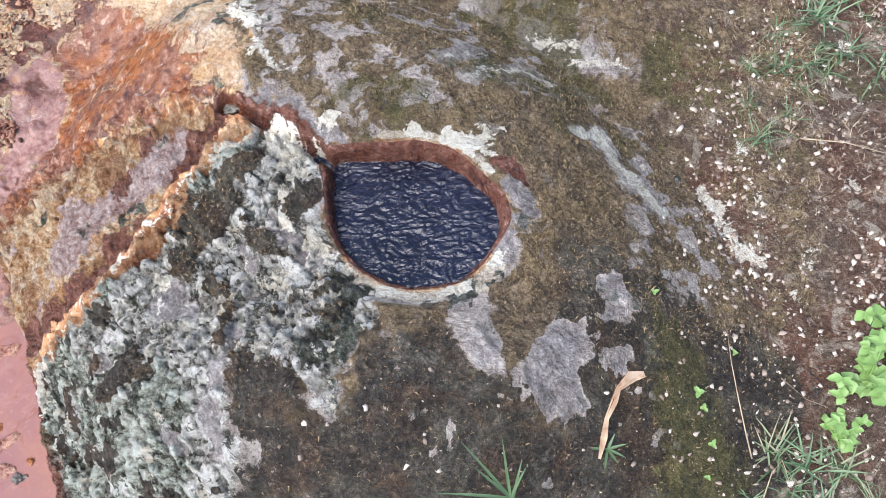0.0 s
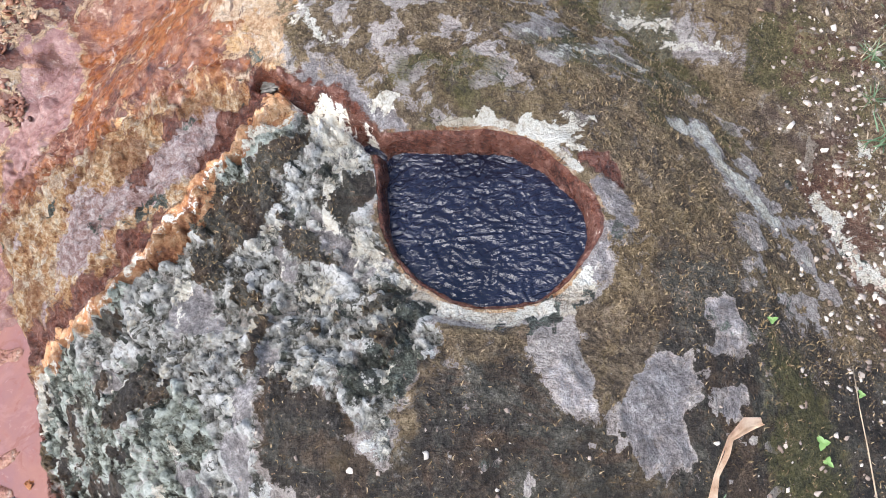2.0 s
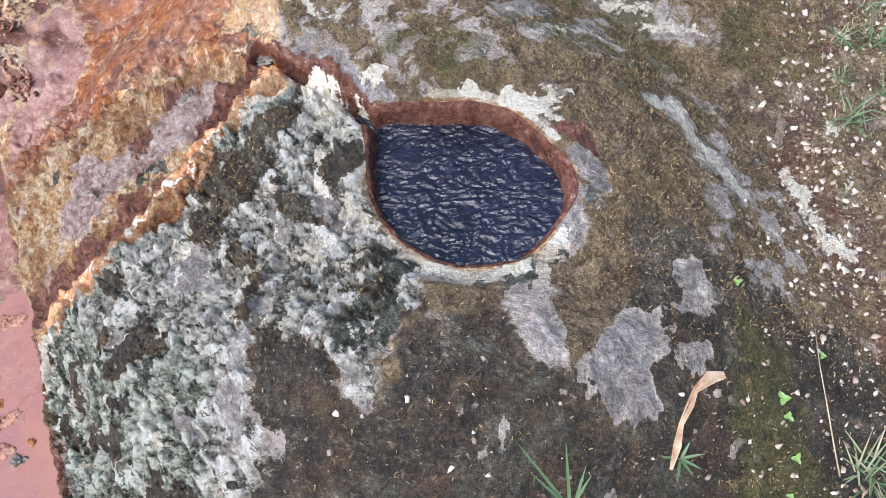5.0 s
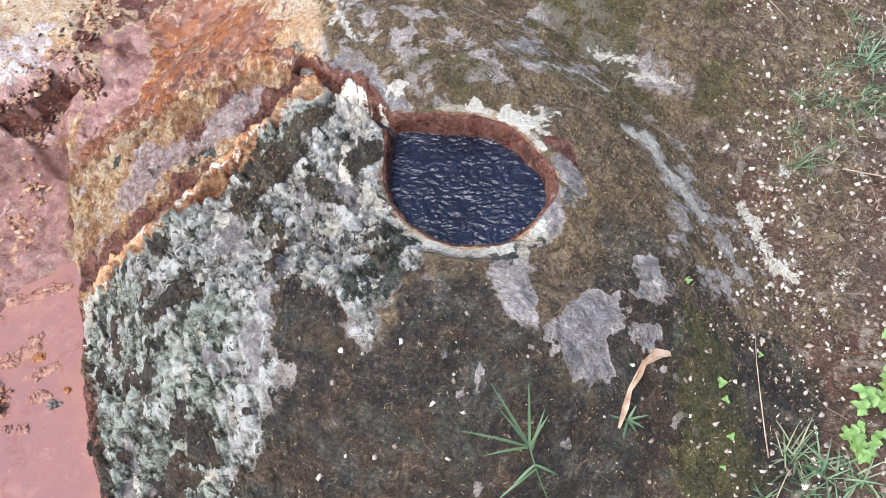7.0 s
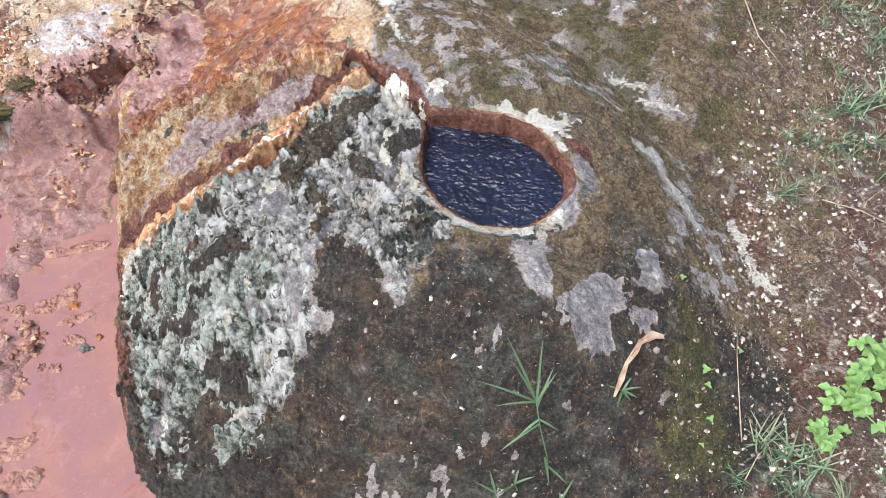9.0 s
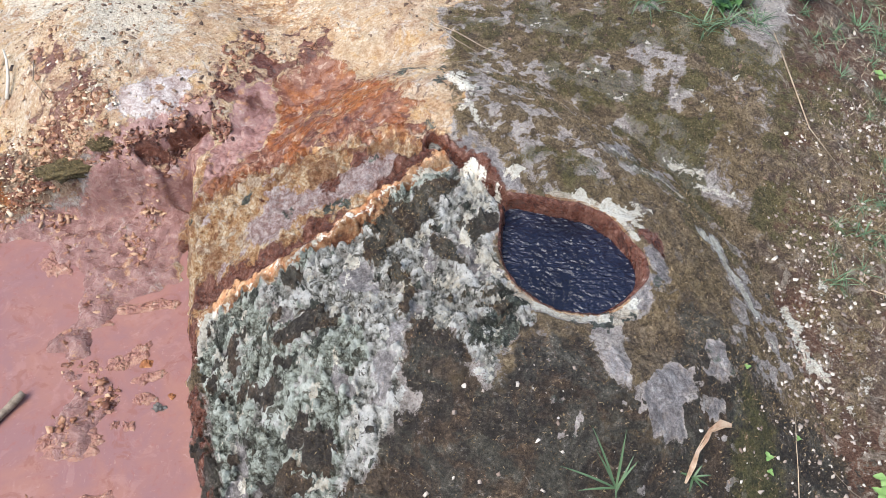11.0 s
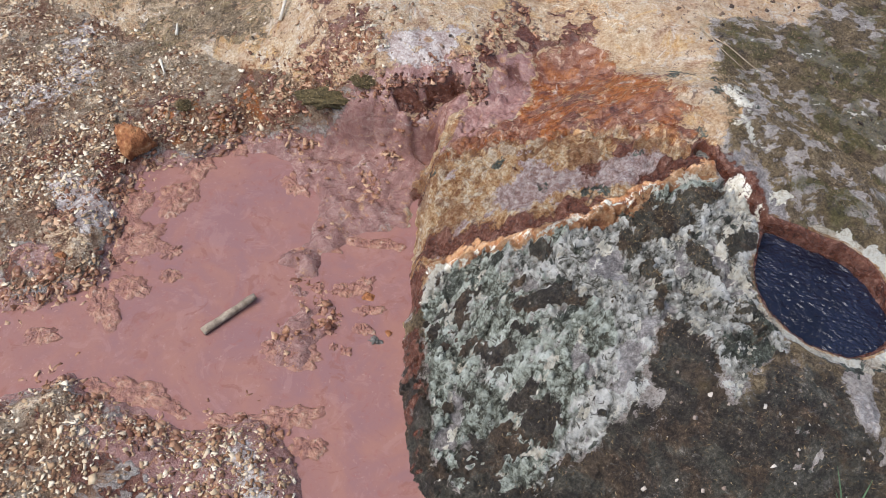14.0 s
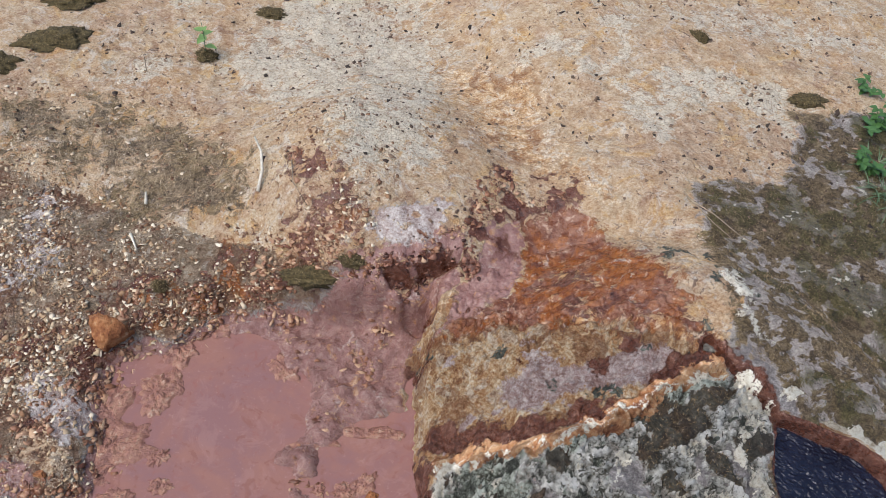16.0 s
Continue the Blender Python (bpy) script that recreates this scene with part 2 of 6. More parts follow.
    s_moss = n.mix(n.math("MULTIPLY", n.span(blotch, 0.45, 0.42), 0.6), s_moss, n.ramp(fray, (0.15, (0.0175, 0.0125, 0.0088)), (0.6, (0.0562, 0.0375, 0.0250)), (0.9, (0.1500, 0.1000, 0.0688))))
    s_moss = n.mix(n.math("MULTIPLY", n.span(n.cells(110), 0.11, 0.05), n.span(fine, 0.58, 0.72)), s_moss, (0.52, 0.47, 0.40))
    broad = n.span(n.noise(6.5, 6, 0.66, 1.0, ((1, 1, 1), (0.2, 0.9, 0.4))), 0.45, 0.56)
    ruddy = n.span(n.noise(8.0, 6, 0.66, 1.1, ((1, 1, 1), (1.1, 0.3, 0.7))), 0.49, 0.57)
    # darker charcoal and brown moss, towards the front and on the cushions
    s_moss_dark = n.mix(broad, n.ramp(fray, (0.15, (0.007, 0.005, 0.004)), (0.5, (0.027, 0.021, 0.016)), (0.75, (0.060, 0.047, 0.036)), (0.93, (0.19, 0.16, 0.13))), n.ramp(fray, (0.15, (0.018, 0.018, 0.013)), (0.5, (0.066, 0.062, 0.047)), (0.75, (0.125, 0.116, 0.090)), (0.93, (0.27, 0.25, 0.20))))
    s_moss_dark = n.mix(n.math("MULTIPLY", ruddy, 0.8), s_moss_dark, n.ramp(fray, (0.15, (0.014, 0.007, 0.004)), (0.5, (0.064, 0.036, 0.019)), (0.75, (0.120, 0.072, 0.040)), (0.93, (0.25, 0.17, 0.11))))
    s_moss_dark = n.mix(n.math("MULTIPLY", n.span(n.noise(44, 6, 0.72, 1.3), 0.60, 0.64), 0.7), s_moss_dark, n.ramp(fray, (0.2, (0.06, 0.052, 0.045)), (0.55, (0.17, 0.15, 0.13)), (0.9, (0.42, 0.38, 0.33))))
    s_moss = n.mix(n.math("MULTIPLY", cover(darker_moss, 0.25, 0.9), 0.92), s_moss, s_moss_dark)
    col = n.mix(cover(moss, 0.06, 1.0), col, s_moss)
    s_olive = n.ramp(fray, (0.15, (0.022, 0.022, 0.005)), (0.5, (0.080, 0.074, 0.015)), (0.85, (0.17, 0.145, 0.045)))
    col = n.mix(n.math("MULTIPLY", cover(olive, 0.3, 0.9), 0.8), col, s_olive)
    s_mud = n.ramp(fray, (0.1, (0.15, 0.065, 0.053)), (0.4, (0.225, 0.112, 0.094)), (0.65, (0.275, 0.150, 0.126)), (0.92, (0.42, 0.29, 0.25)))
    s_mud = n.mix(n.math("MULTIPLY", n.span(blotch, 0.58, 0.61), 0.8), s_mud, n.ramp(fray, (0.15, (0.17, 0.06, 0.025)), (0.5, (0.38, 0.19, 0.09)), (0.85, (0.58, 0.42, 0.27))))
    s_mud = n.mix(n.math("MULTIPLY", n.span(blots, 0.59, 0.62), 0.45), s_mud, n.ramp(fray, (0.15, (0.27, 0.18, 0.15)), (0.5, (0.46, 0.38, 0.33)), (0.85, (0.66, 0.60, 0.54))))
    col = n.mix(cover(mud, 0.05, 1.2), col, s_mud)
    wash = n.span(n.noise(11, 6, 0.62, 1.0), 0.42, 0.58)
    s_orange = n.ramp(fray, (0.1, (0.0680, 0.0144, 0.0040)), (0.4, (0.1640, 0.0416, 0.0056)), (0.65, (0.2480, 0.0760, 0.0096)), (0.9, (0.3680, 0.1600, 0.0440)))
    s_orange = n.mix(n.math("MULTIPLY", wash, 0.75), s_orange, n.ramp(fray, (0.1, (0.0560, 0.0176, 0.0096)), (0.45, (0.1360, 0.0496, 0.0288)), (0.85, (0.2560, 0.1440, 0.1040))))
    s_orange = n.mix(n.math("MULTIPLY", n.span(blots, 0.585, 0.61), 0.6), s_orange, n.ramp(fray, (0.15, (0.20, 0.10, 0.06)), (0.5, (0.44, 0.28, 0.18)), (0.85, (0.62, 0.50, 0.40))))
    s_orange = n.mix(n.math("MULTIPLY", n.span(blotch, 0.61, 0.63), 0.7), s_orange, n.ramp(fray, (0.2, (0.25, 0.18, 0.15)), (0.8, (0.60, 0.53, 0.47))))
    col = n.mix(cover(orange, 0.07, 1.4), col, s_orange)
    s_rust = n.ramp(fray, (0.1, (0.0213, 0.0057, 0.0033)), (0.4, (0.0697, 0.0197, 0.0090)), (0.65, (0.1271, 0.0426, 0.0221)), (0.9, (0.2706, 0.1558, 0.1148)))
    col = n.mix(cover(rust, 0.09, 1.0), col, s_rust)
    s_apricot = n.ramp(knobby, (0.20, (0.16, 0.050, 0.020)), (0.45, (0.42, 0.185, 0.075)), (0.68, (0.60, 0.355, 0.18)), (0.95, (0.80, 0.66, 0.48)))
    col = n.mix(cover(apricot, 0.06, 1.0), col, s_apricot)
    # wet film: the sky's pale reflection on it is put into the colour
    s_film_sheen = n.ramp(fray, (0.15, (0.15, 0.085, 0.065)), (0.45, (0.31, 0.245, 0.215)), (0.85, (0.58, 0.53, 0.48)))
    col = n.mix(cover(film, 0.07, 1.0), col, s_film_sheen)
    s_white = n.ramp(fray, (0.1, (0.34, 0.26, 0.165)), (0.32, (0.62, 0.55, 0.42)), (0.62, (0.82, 0.785, 0.68)))
    col = n.mix(cover(white, 0.06, 1.2), col, s_white)
    wet = n.math("MAXIMUM", n.math("MAXIMUM", n.math("MAXIMUM", cover(orange, 0.2), cover(rust, 0.2)), cover(mud, 0.2)), n.math("MAXIMUM", cover(film, 0.2), n.math("MULTIPLY", cover(violet, 0.2), 0.45)))
    rough = n.math("SUBTRACT", n.span(fine, 0.0, 1.0, 0.95, 0.8), n.math("MULTIPLY", wet, n.span(mid, 0.2, 0.8, 0.74, 0.50)))
    lumps = n.math("ADD", n.math("MULTIPLY", mid, 0.7), n.math("ADD", n.math("MULTIPLY", fine, 0.4), n.math("MULTIPLY", grit, 0.16)))
    n.bump(n.math("MULTIPLY", n.math("MULTIPLY", lumps, n.span(wet, 0.0, 1.0, 1.0, 0.22)), n.span(cover(sand, 0.2), 0.0, 1.0, 1.0, 0.45)), 1.0, 0.012)
    return n.done(col, rough)


EARTH = earth_material()


def plain(name, stops, scale=60, rough=0.8, bump=0.3, depth=0.003, by_island=0.0, **more):
    """A grained material: a ramp over noise, varied from piece to piece."""
    n = Nodes(name)
    v = n.noise(scale, 5, 0.65)
    if by_island:
        v = n.math("ADD", n.math("MULTIPLY", v, 1 - by_island), n.math("MULTIPLY", n.island(), by_island))
    if bump:
        n.bump(n.noise(scale * 2.3, 4, 0.65), bump, depth)
    return n.done(n.ramp(v, *stops), rough, **more)


# ---- terrain: one height function for mound, bank and basin ----
WATER = 0.0          # level of the red mud water
POOL_Z = 0.290       # level of the spring's water
POOL = (-0.095, 0.797, 0.128, 0.106)


def sstep(a, b, v):
    u = np.clip((v - a) / (b - a), 0, 1)
    return u * u * (3 - 2 * u)


def bell(x, y, a, cx, cy, sx, sy, th, pw):
    c, s = math.cos(th), math.sin(th)
    u, v = ((x - cx) * c + (y - cy) * s) / sx, (-(x - cx) * s + (y - cy) * c) / sy
    return a * np.exp(-np.power(u * u + v * v + 1e-9, pw))


def lattice(ix, iy, seed):
    n = (ix.astype(np.int64) * 374761393 + iy.astype(np.int64) * 668265263 + seed * 974711) & 0x7FFFFFFF
    n = ((n ^ (n >> 13)) * 1274126177) & 0x7FFFFFFF
    return ((n ^ (n >> 16)) & 0xFFFF) / 65535.0


def vnoise(x, y, size, seed=0):
    """Smooth value noise, 0 to 1, with cells of that size in metres."""
    x, y = x / size + 531.7, y / size + 217.3
    ix, iy = np.floor(x), np.floor(y)
    fx, fy = x - ix, y - iy
    fx, fy = fx * fx * (3 - 2 * fx), fy * fy * (3 - 2 * fy)
    a, b = lattice(ix, iy, seed), lattice(ix + 1, iy, seed)
    c, d = lattice(ix, iy + 1, seed), lattice(ix + 1, iy + 1, seed)
    return (a * (1 - fx) + b * fx) * (1 - fy) + (c * (1 - fx) + d * fx) * fy


def fnoise(x, y, size, seed=0, octaves=4, fall=0.55):
    total, weight, amp = 0, 0, 1
    for k in range(octaves):
        c, s = math.cos(0.7 * k), math.sin(0.7 * k)
        total = total + amp * vnoise(c * x - s * y, s * x + c * y, size / 2**k, seed + 17 * k)
        weight, amp = weight + amp, amp * fall
    return total / weight


def knobs(x, y, size, seed=0):
    """Rounded lumps: 1 at the middle of a lump, 0 in the gaps between lumps."""
    gx, gy = x / size + 311.0, y / size + 173.0
    ix, iy = np.floor(gx), np.floor(gy)
    best = np.full(np.shape(x), 9.0)
    for dx in (-1, 0, 1):
        for dy in (-1, 0, 1):
            jx, jy = ix + dx, iy + dy
            px, py = jx + lattice(jx, jy, seed), jy + lattice(jx, jy, seed + 5)
            best = np.minimum(best, (gx - px) ** 2 + (gy - py) ** 2)
    return np.clip(1 - best * 1.3, 0, 1)


def away(x, y, line):
    """Distance to a polyline."""
    best = np.full(np.shape(x), 99.0)
    for (ax, ay), (bx, by) in zip(line[:-1], line[1:]):
        lx, ly = bx - ax, by - ay
        u = np.clip(((x - ax) * lx + (y - ay) * ly) / (lx * lx + ly * ly), 0, 1)
        best = np.minimum(best, np.hypot(x - ax - u * lx, y - ay - u * ly))
    return best


def within(x, y, ring):
    """Signed distance to a closed outline, positive inside."""
    inside = np.zeros(np.shape(x), bool)
    for (ax, ay), (bx, by) in zip(ring, ring[1:] + ring[:1]):
        cross = (ay > y) != (by > y)
        inside ^= cross & (x < (bx - ax) * (y - ay) / (by - ay + 1e-12) + ax)
    return away(x, y, ring + ring[:1]) * np.where(inside, 1, -1)


# outline of the shallow basin of red mud, seen from above
BASIN = [(-0.509, 0.119), (-0.611, 0.416), (-0.671, 0.608), (-0.787, 0.826), (-0.880, 1.004), (-0.964, 1.044), (-1.036, 0.983), (-1.129, 0.961), (-1.313, 0.924), (-1.406, 0.843), (-1.462, 0.699), (-1.569, 0.618), (-1.466, 0.454), (-1.396, 0.331), (-1.542, 0.164), (-1.901, 0.170), (-1.965, -0.045), (-1.452, -0.051), (-1.325, 0.114), (-1.172, 0.113), (-1.055, 0.148), (-0.965, 0.236), (-0.841, 0.199), (-0.757, 0.103), (-0.780, -0.500), (-0.520, -0.500)]
# line along which the mound's foot stands in the mud
FOOT = [(-0.52, 0.0), (-0.60, 0.22), (-0.67, 0.30), (-0.755, 0.425), (-0.80, 0.51), (-0.87, 0.67), (-0.918, 0.785), (-0.955, 0.87), (-0.965, 0.94), (-0.985, 1.0), (-1.1, 1.03), (-1.6, 1.03), (-1.6, 0.0)]


def dome(x, y):
    return bell(x, y, 0.303, -0.241, 0.788, 0.591, 0.439, -0.398, 2.397) + bell(x, y, 0.063, -0.281, 0.451, 0.438, 0.199, 0.199, 2.776)


def banks(x, y):
    g = bell(x, y, 0.234, -0.456, 2.281, 1.377, 0.857, -1.0, 2.5) + bell(x, y, 0.196, -1.206, 1.276, 0.5, 0.3, -0.968, 1.49)
    return g + bell(x, y, 0.085, -0.60, 1.32, 0.42, 0.30, 0.0, 1.5) + bell(x, y, 0.06, -1.50, 1.20, 0.32, 0.25, 0.0, 1.5)


# ---- outlines of the growths, stains and crusts, seen from above ----
REDWET = [(-0.804, 1.117), (-0.794, 1.183), (-0.641, 1.149), (-0.509, 1.083), (-0.424, 1.035), (-0.363, 1.005), (-0.443, 1.009), (-0.633, 0.990)]
YELLOW = [(-1.311, 1.898), (-1.007, 1.864), (-0.882, 1.638), (-0.639, 1.402), (-0.698, 1.393), (-0.937, 1.450), (-1.058, 1.431)]
REDBANK = [(-0.994, 1.302), (-0.955, 1.374), (-0.827, 1.185), (-0.914, 1.109), (-1.000, 1.055), (-1.047, 0.973), (-1.143, 1.014), (-1.093, 1.057), (-0.978, 1.130)]
MOSSFLAT = [(-2.413, 1.183), (-2.185, 1.354), (-1.947, 1.357), (-1.692, 1.261), (-1.559, 1.242), (-1.460, 1.065), (-1.700, 0.954), (-1.818, 0.809), (-1.920, 0.883), (-1.944, 1.037), (-2.128, 0.994), (-2.131, 0.875)]
SHELF = [(-0.344, 1.014), (-0.338, 1.081), (-0.403, 1.313), (-0.453, 1.418), (-0.519, 1.504), (-0.292, 1.626), (-0.269, 1.917), (-0.148, 2.037), (0.222, 1.985), (0.314, 1.127), (0.049, 1.022), (-0.104, 0.915), (-0.269, 0.977)]
GREYFAR = [(-1.890, 2.165), (-1.507, 2.226), (-1.277, 1.798), (-1.086, 1.309), (-1.267, 1.191), (-1.427, 1.374), (-1.919, 1.599)]
DEBRIS = [(-1.031, 1.124), (-0.994, 1.195), (-0.994, 1.302), (-0.964, 1.425), (-0.768, 1.454), (-0.769, 1.352), (-0.883, 1.271), (-0.905, 1.173), (-0.961, 1.119)]
CHIPS = [(-1.155, 1.084), (-1.256, 1.152), (-1.398, 1.272), (-1.477, 1.215), (-1.381, 1.110), (-1.280, 1.022), (-1.153, 1.014)]
ORANGE = [(-0.854, 1.280), (-0.740, 1.385), (-0.546, 1.209), (-0.472, 1.128), (-0.430, 1.060), (-0.400, 1.010), (-0.500, 0.965), (-0.620, 0.975), (-0.770, 0.965), (-0.945, 0.890), (-0.844, 1.081), (-0.840, 1.184)]
HOLLOW = [(-1.097, 1.005), (-1.046, 1.020), (-0.987, 1.082), (-0.937, 1.112), (-0.908, 1.100), (-0.900, 1.060), (-0.93, 0.99), (-1.0, 0.97)]
FILM = [(-1.159, 1.105), (-1.103, 1.154), (-1.011, 1.209), (-0.991, 1.132), (-1.011, 1.090), (-1.076, 1.043), (-1.149, 1.053)]
BORDERW = [(-0.373, 1.188), (-0.348, 1.132), (-0.344, 1.071), (-0.311, 1.032), (-0.291, 1.025)]
MUDFLAT = [(-1.430, 0.847), (-1.324, 0.916), (-1.197, 0.940), (-1.087, 0.981), (-1.009, 1.050), (-0.915, 1.047), (-0.914, 0.915), (-0.943, 0.869), (-0.911, 0.783), (-0.982, 0.726), (-1.040, 0.651), (-1.054, 0.580), (-1.129, 0.553), (-1.103, 0.649), (-1.147, 0.733), (-1.255, 0.820), (-1.371, 0.817)]
SCUM = [(-1.121, 0.541), (-1.046, 0.590), (-0.958, 0.546), (-0.914, 0.505), (-0.919, 0.421), (-0.929, 0.353), (-1.011, 0.350), (-1.050, 0.389), (-1.025, 0.466)]
LICHEN = [(-0.324, 0.938), (-0.372, 0.913), (-0.413, 0.887), (-0.454, 0.858), (-0.486, 0.819), (-0.525, 0.795), (-0.538, 0.735), (-0.586, 0.696), (-0.629, 0.674), (-0.703, 0.679), (-0.734, 0.652), (-0.783, 0.635), (-0.797, 0.586), (-0.799, 0.531), (-0.769, 0.462), (-0.718, 0.400), (-0.642, 0.329), (-0.556, 0.263), (-0.489, 0.265), (-0.396, 0.301), (-0.371, 0.347), (-0.330, 0.377), (-0.322, 0.414), (-0.305, 0.436), (-0.307, 0.470), (-0.321, 0.516), (-0.316, 0.550), (-0.289, 0.565), (-0.244, 0.563), (-0.197, 0.510), (-0.159, 0.508), (-0.172, 0.544), (-0.141, 0.574), (-0.121, 0.603), (-0.126, 0.648), (-0.175, 0.708), (-0.206, 0.763), (-0.216, 0.830), (-0.243, 0.925), (-0.273, 0.943)]
APRON = [(-0.330, 0.951), (-0.371, 0.910), (-0.411, 0.885), (-0.452, 0.854), (-0.486, 0.818), (-0.521, 0.791), (-0.551, 0.749), (-0.593, 0.703), (-0.647, 0.691), (-0.706, 0.681), (-0.742, 0.659), (-0.797, 0.647)]
MOSS_FRONT = [(-0.318, 0.516), (-0.314, 0.553), (-0.281, 0.569), (-0.250, 0.567), (-0.225, 0.548), (-0.201, 0.510), (-0.162, 0.504), (-0.142, 0.527), (-0.137, 0.560), (-0.122, 0.586), (-0.092, 0.604), (-0.057, 0.614), (-0.031, 0.610), (-0.013, 0.581), (0.003, 0.559), (0.032, 0.553), (0.061, 0.554), (0.083, 0.545), (0.079, 0.517), (0.094, 0.502), (0.137, 0.521), (0.170, 0.532), (0.174, 0.565), (0.157, 0.589), (0.184, 0.621), (0.203, 0.609), (0.231, 0.612), (0.243, 0.673), (0.274, 0.601), (0.304, 0.537), (0.290, 0.120), (-0.316, 0.120), (-0.338, 0.308), (-0.278, 0.359), (-0.247, 0.387), (-0.271, 0.424), (-0.261, 0.446), (-0.293, 0.467)]
MOSS_B = [(0.031, 0.676), (0.068, 0.705), (0.110, 0.719), (0.154, 0.730), (0.168, 0.701), (0.165, 0.650), (0.121, 0.634), (0.098, 0.614), (0.081, 0.583), (0.061, 0.575), (0.038, 0.593), (0.033, 0.642)]
GREY_LOW = [(0.060, 0.571), (0.085, 0.582), (0.094, 0.607), (0.113, 0.628), (0.144, 0.628), (0.172, 0.644), (0.179, 0.628), (0.163, 0.607), (0.152, 0.591), (0.156, 0.563), (0.167, 0.546), (0.153, 0.530), (0.128, 0.523), (0.097, 0.508), (0.086, 0.520), (0.080, 0.535), (0.069, 0.551)]
GREY_HIGH = [(0.170, 0.702), (0.191, 0.722), (0.215, 0.717), (0.222, 0.689), (0.211, 0.662), (0.181, 0.649), (0.171, 0.674)]
GREY_SMALL = [(0.192, 0.617), (0.215, 0.631), (0.224, 0.607), (0.206, 0.586)]
GREY_FOOT = [(0.094, 0.397), (0.112, 0.419), (0.139, 0.435), (0.158, 0.421), (0.157, 0.406), (0.130, 0.386), (0.109, 0.385)]
BLUE_RIM = [(-0.028, 0.615), (-0.003, 0.568), (0.020, 0.556), (0.043, 0.560), (0.040, 0.594), (0.028, 0.627), (0.029, 0.673), (0.061, 0.694), (0.062, 0.715), (0.018, 0.688), (-0.024, 0.677), (-0.043, 0.647)]
DARKLICH = [(-0.226, 0.593), (-0.202, 0.626), (-0.172, 0.641), (-0.149, 0.635), (-0.135, 0.587), (-0.151, 0.563), (-0.175, 0.563), (-0.200, 0.560), (-0.218, 0.565)]
DARK_RIM = [(-0.224, 0.718), (-0.181, 0.711), (-0.141, 0.666), (-0.157, 0.635), (-0.186, 0.645)]
STONE_FRONT = [(-0.357, 0.735), (-0.279, 0.749), (-0.212, 0.708), (-0.191, 0.635), (-0.228, 0.599), (-0.215, 0.559), (-0.168, 0.533), (-0.165, 0.510), (-0.193, 0.510), (-0.215, 0.550), (-0.256, 0.574), (-0.309, 0.614), (-0.348, 0.663)]
OLIVE = [(0.232, 0.687), (0.272, 0.674), (0.308, 0.641), (0.340, 0.605), (0.367, 0.548), (0.366, 0.435), (0.273, 0.392), (0.238, 0.448), (0.255, 0.516), (0.266, 0.597)]
W_BACK = [(-0.116, 0.928), (-0.071, 0.937), (-0.026, 0.930), (-0.008, 0.914), (0.031, 0.896), (0.046, 0.864), (0.020, 0.874), (-0.022, 0.901), (-0.068, 0.918), (-0.103, 0.920)]
W_BACK2 = [(-0.004, 0.930), (0.046, 0.933), (0.039, 0.902), (0.010, 0.896)]
W_SPOT = [(-0.235, 0.950), (-0.214, 0.961), (-0.190, 0.948), (-0.204, 0.938), (-0.228, 0.936)]
W_STREAK = [(0.168, 0.989), (0.197, 1.006), (0.218, 0.931), (0.241, 0.888), (0.270, 0.881)]
W_STREAK2 = [(0.365, 0.947), (0.385, 0.918), (0.411, 0.876), (0.440, 0.833)]
STREAK_FIELD = [(0.361, 0.948), (0.388, 0.942), (0.426, 0.890), (0.458, 0.820), (0.429, 0.814), (0.386, 0.883)]
W_STREAK3 = [(0.068, 1.133), (0.091, 1.122), (0.119, 1.095)]
W_TOP = [(0.003, 1.031), (0.036, 1.080), (0.071, 1.137)]
W_TOP2 = [(0.082, 1.225), (0.122, 1.218), (0.172, 1.205)]
W_TOP3 = [(0.158, 1.182), (0.215, 1.178), (0.259, 1.168)]
W_TOP4 = [(-0.036, 1.067), (-0.000, 1.131)]
G_SOIL = [(0.434, 0.708), (0.468, 0.708), (0.507, 0.742), (0.514, 0.698), (0.487, 0.671), (0.450, 0.672)]
VIOLET_MOUTH = [(0.060, 0.830), (0.086, 0.825), (0.080, 0.791), (0.058, 0.778), (0.048, 0.733)]
KNOBLINE = [(-0.790, 0.659), (-0.713, 0.679), (-0.632, 0.695), (-0.572, 0.718), (-0.525, 0.772), (-0.477, 0.820), (-0.453, 0.856), (-0.411, 0.885), (-0.360, 0.964)]
REDBAND = [(-0.825, 0.710), (-0.729, 0.703), (-0.639, 0.722), (-0.591, 0.761), (-0.512, 0.795), (-0.465, 0.829), (-0.446, 0.898), (-0.414, 0.939), (-0.372, 0.972)]
PINKBAND = [(-0.683, 0.815), (-0.626, 0.839), (-0.568, 0.862), (-0.511, 0.894), (-0.474, 0.905)]
CHANNEL = [(-0.228, 0.904), (-0.246, 0.918), (-0.278, 0.939), (-0.307, 0.951), (-0.355, 0.975), (-0.385, 0.987)]
VIOLET_SIDE = [(-0.196, 0.923), (-0.234, 0.941), (-0.273, 0.961), (-0.324, 0.982)]
W_APEX = [(-0.336, 0.952), (-0.319, 0.947), (-0.293, 0.908), (-0.272, 0.906), (-0.248, 0.919)]
W_SIDE = [(-0.287, 0.839), (-0.267, 0.798), (-0.244, 0.797), (-0.234, 0.764), (-0.210, 0.720)]
W_EDGE = [(-0.772, 0.650), (-0.768, 0.627), (-0.764, 0.587)]
W_LIP = [(-0.253, 0.923), (-0.230, 0.865), (-0.226, 0.807)]
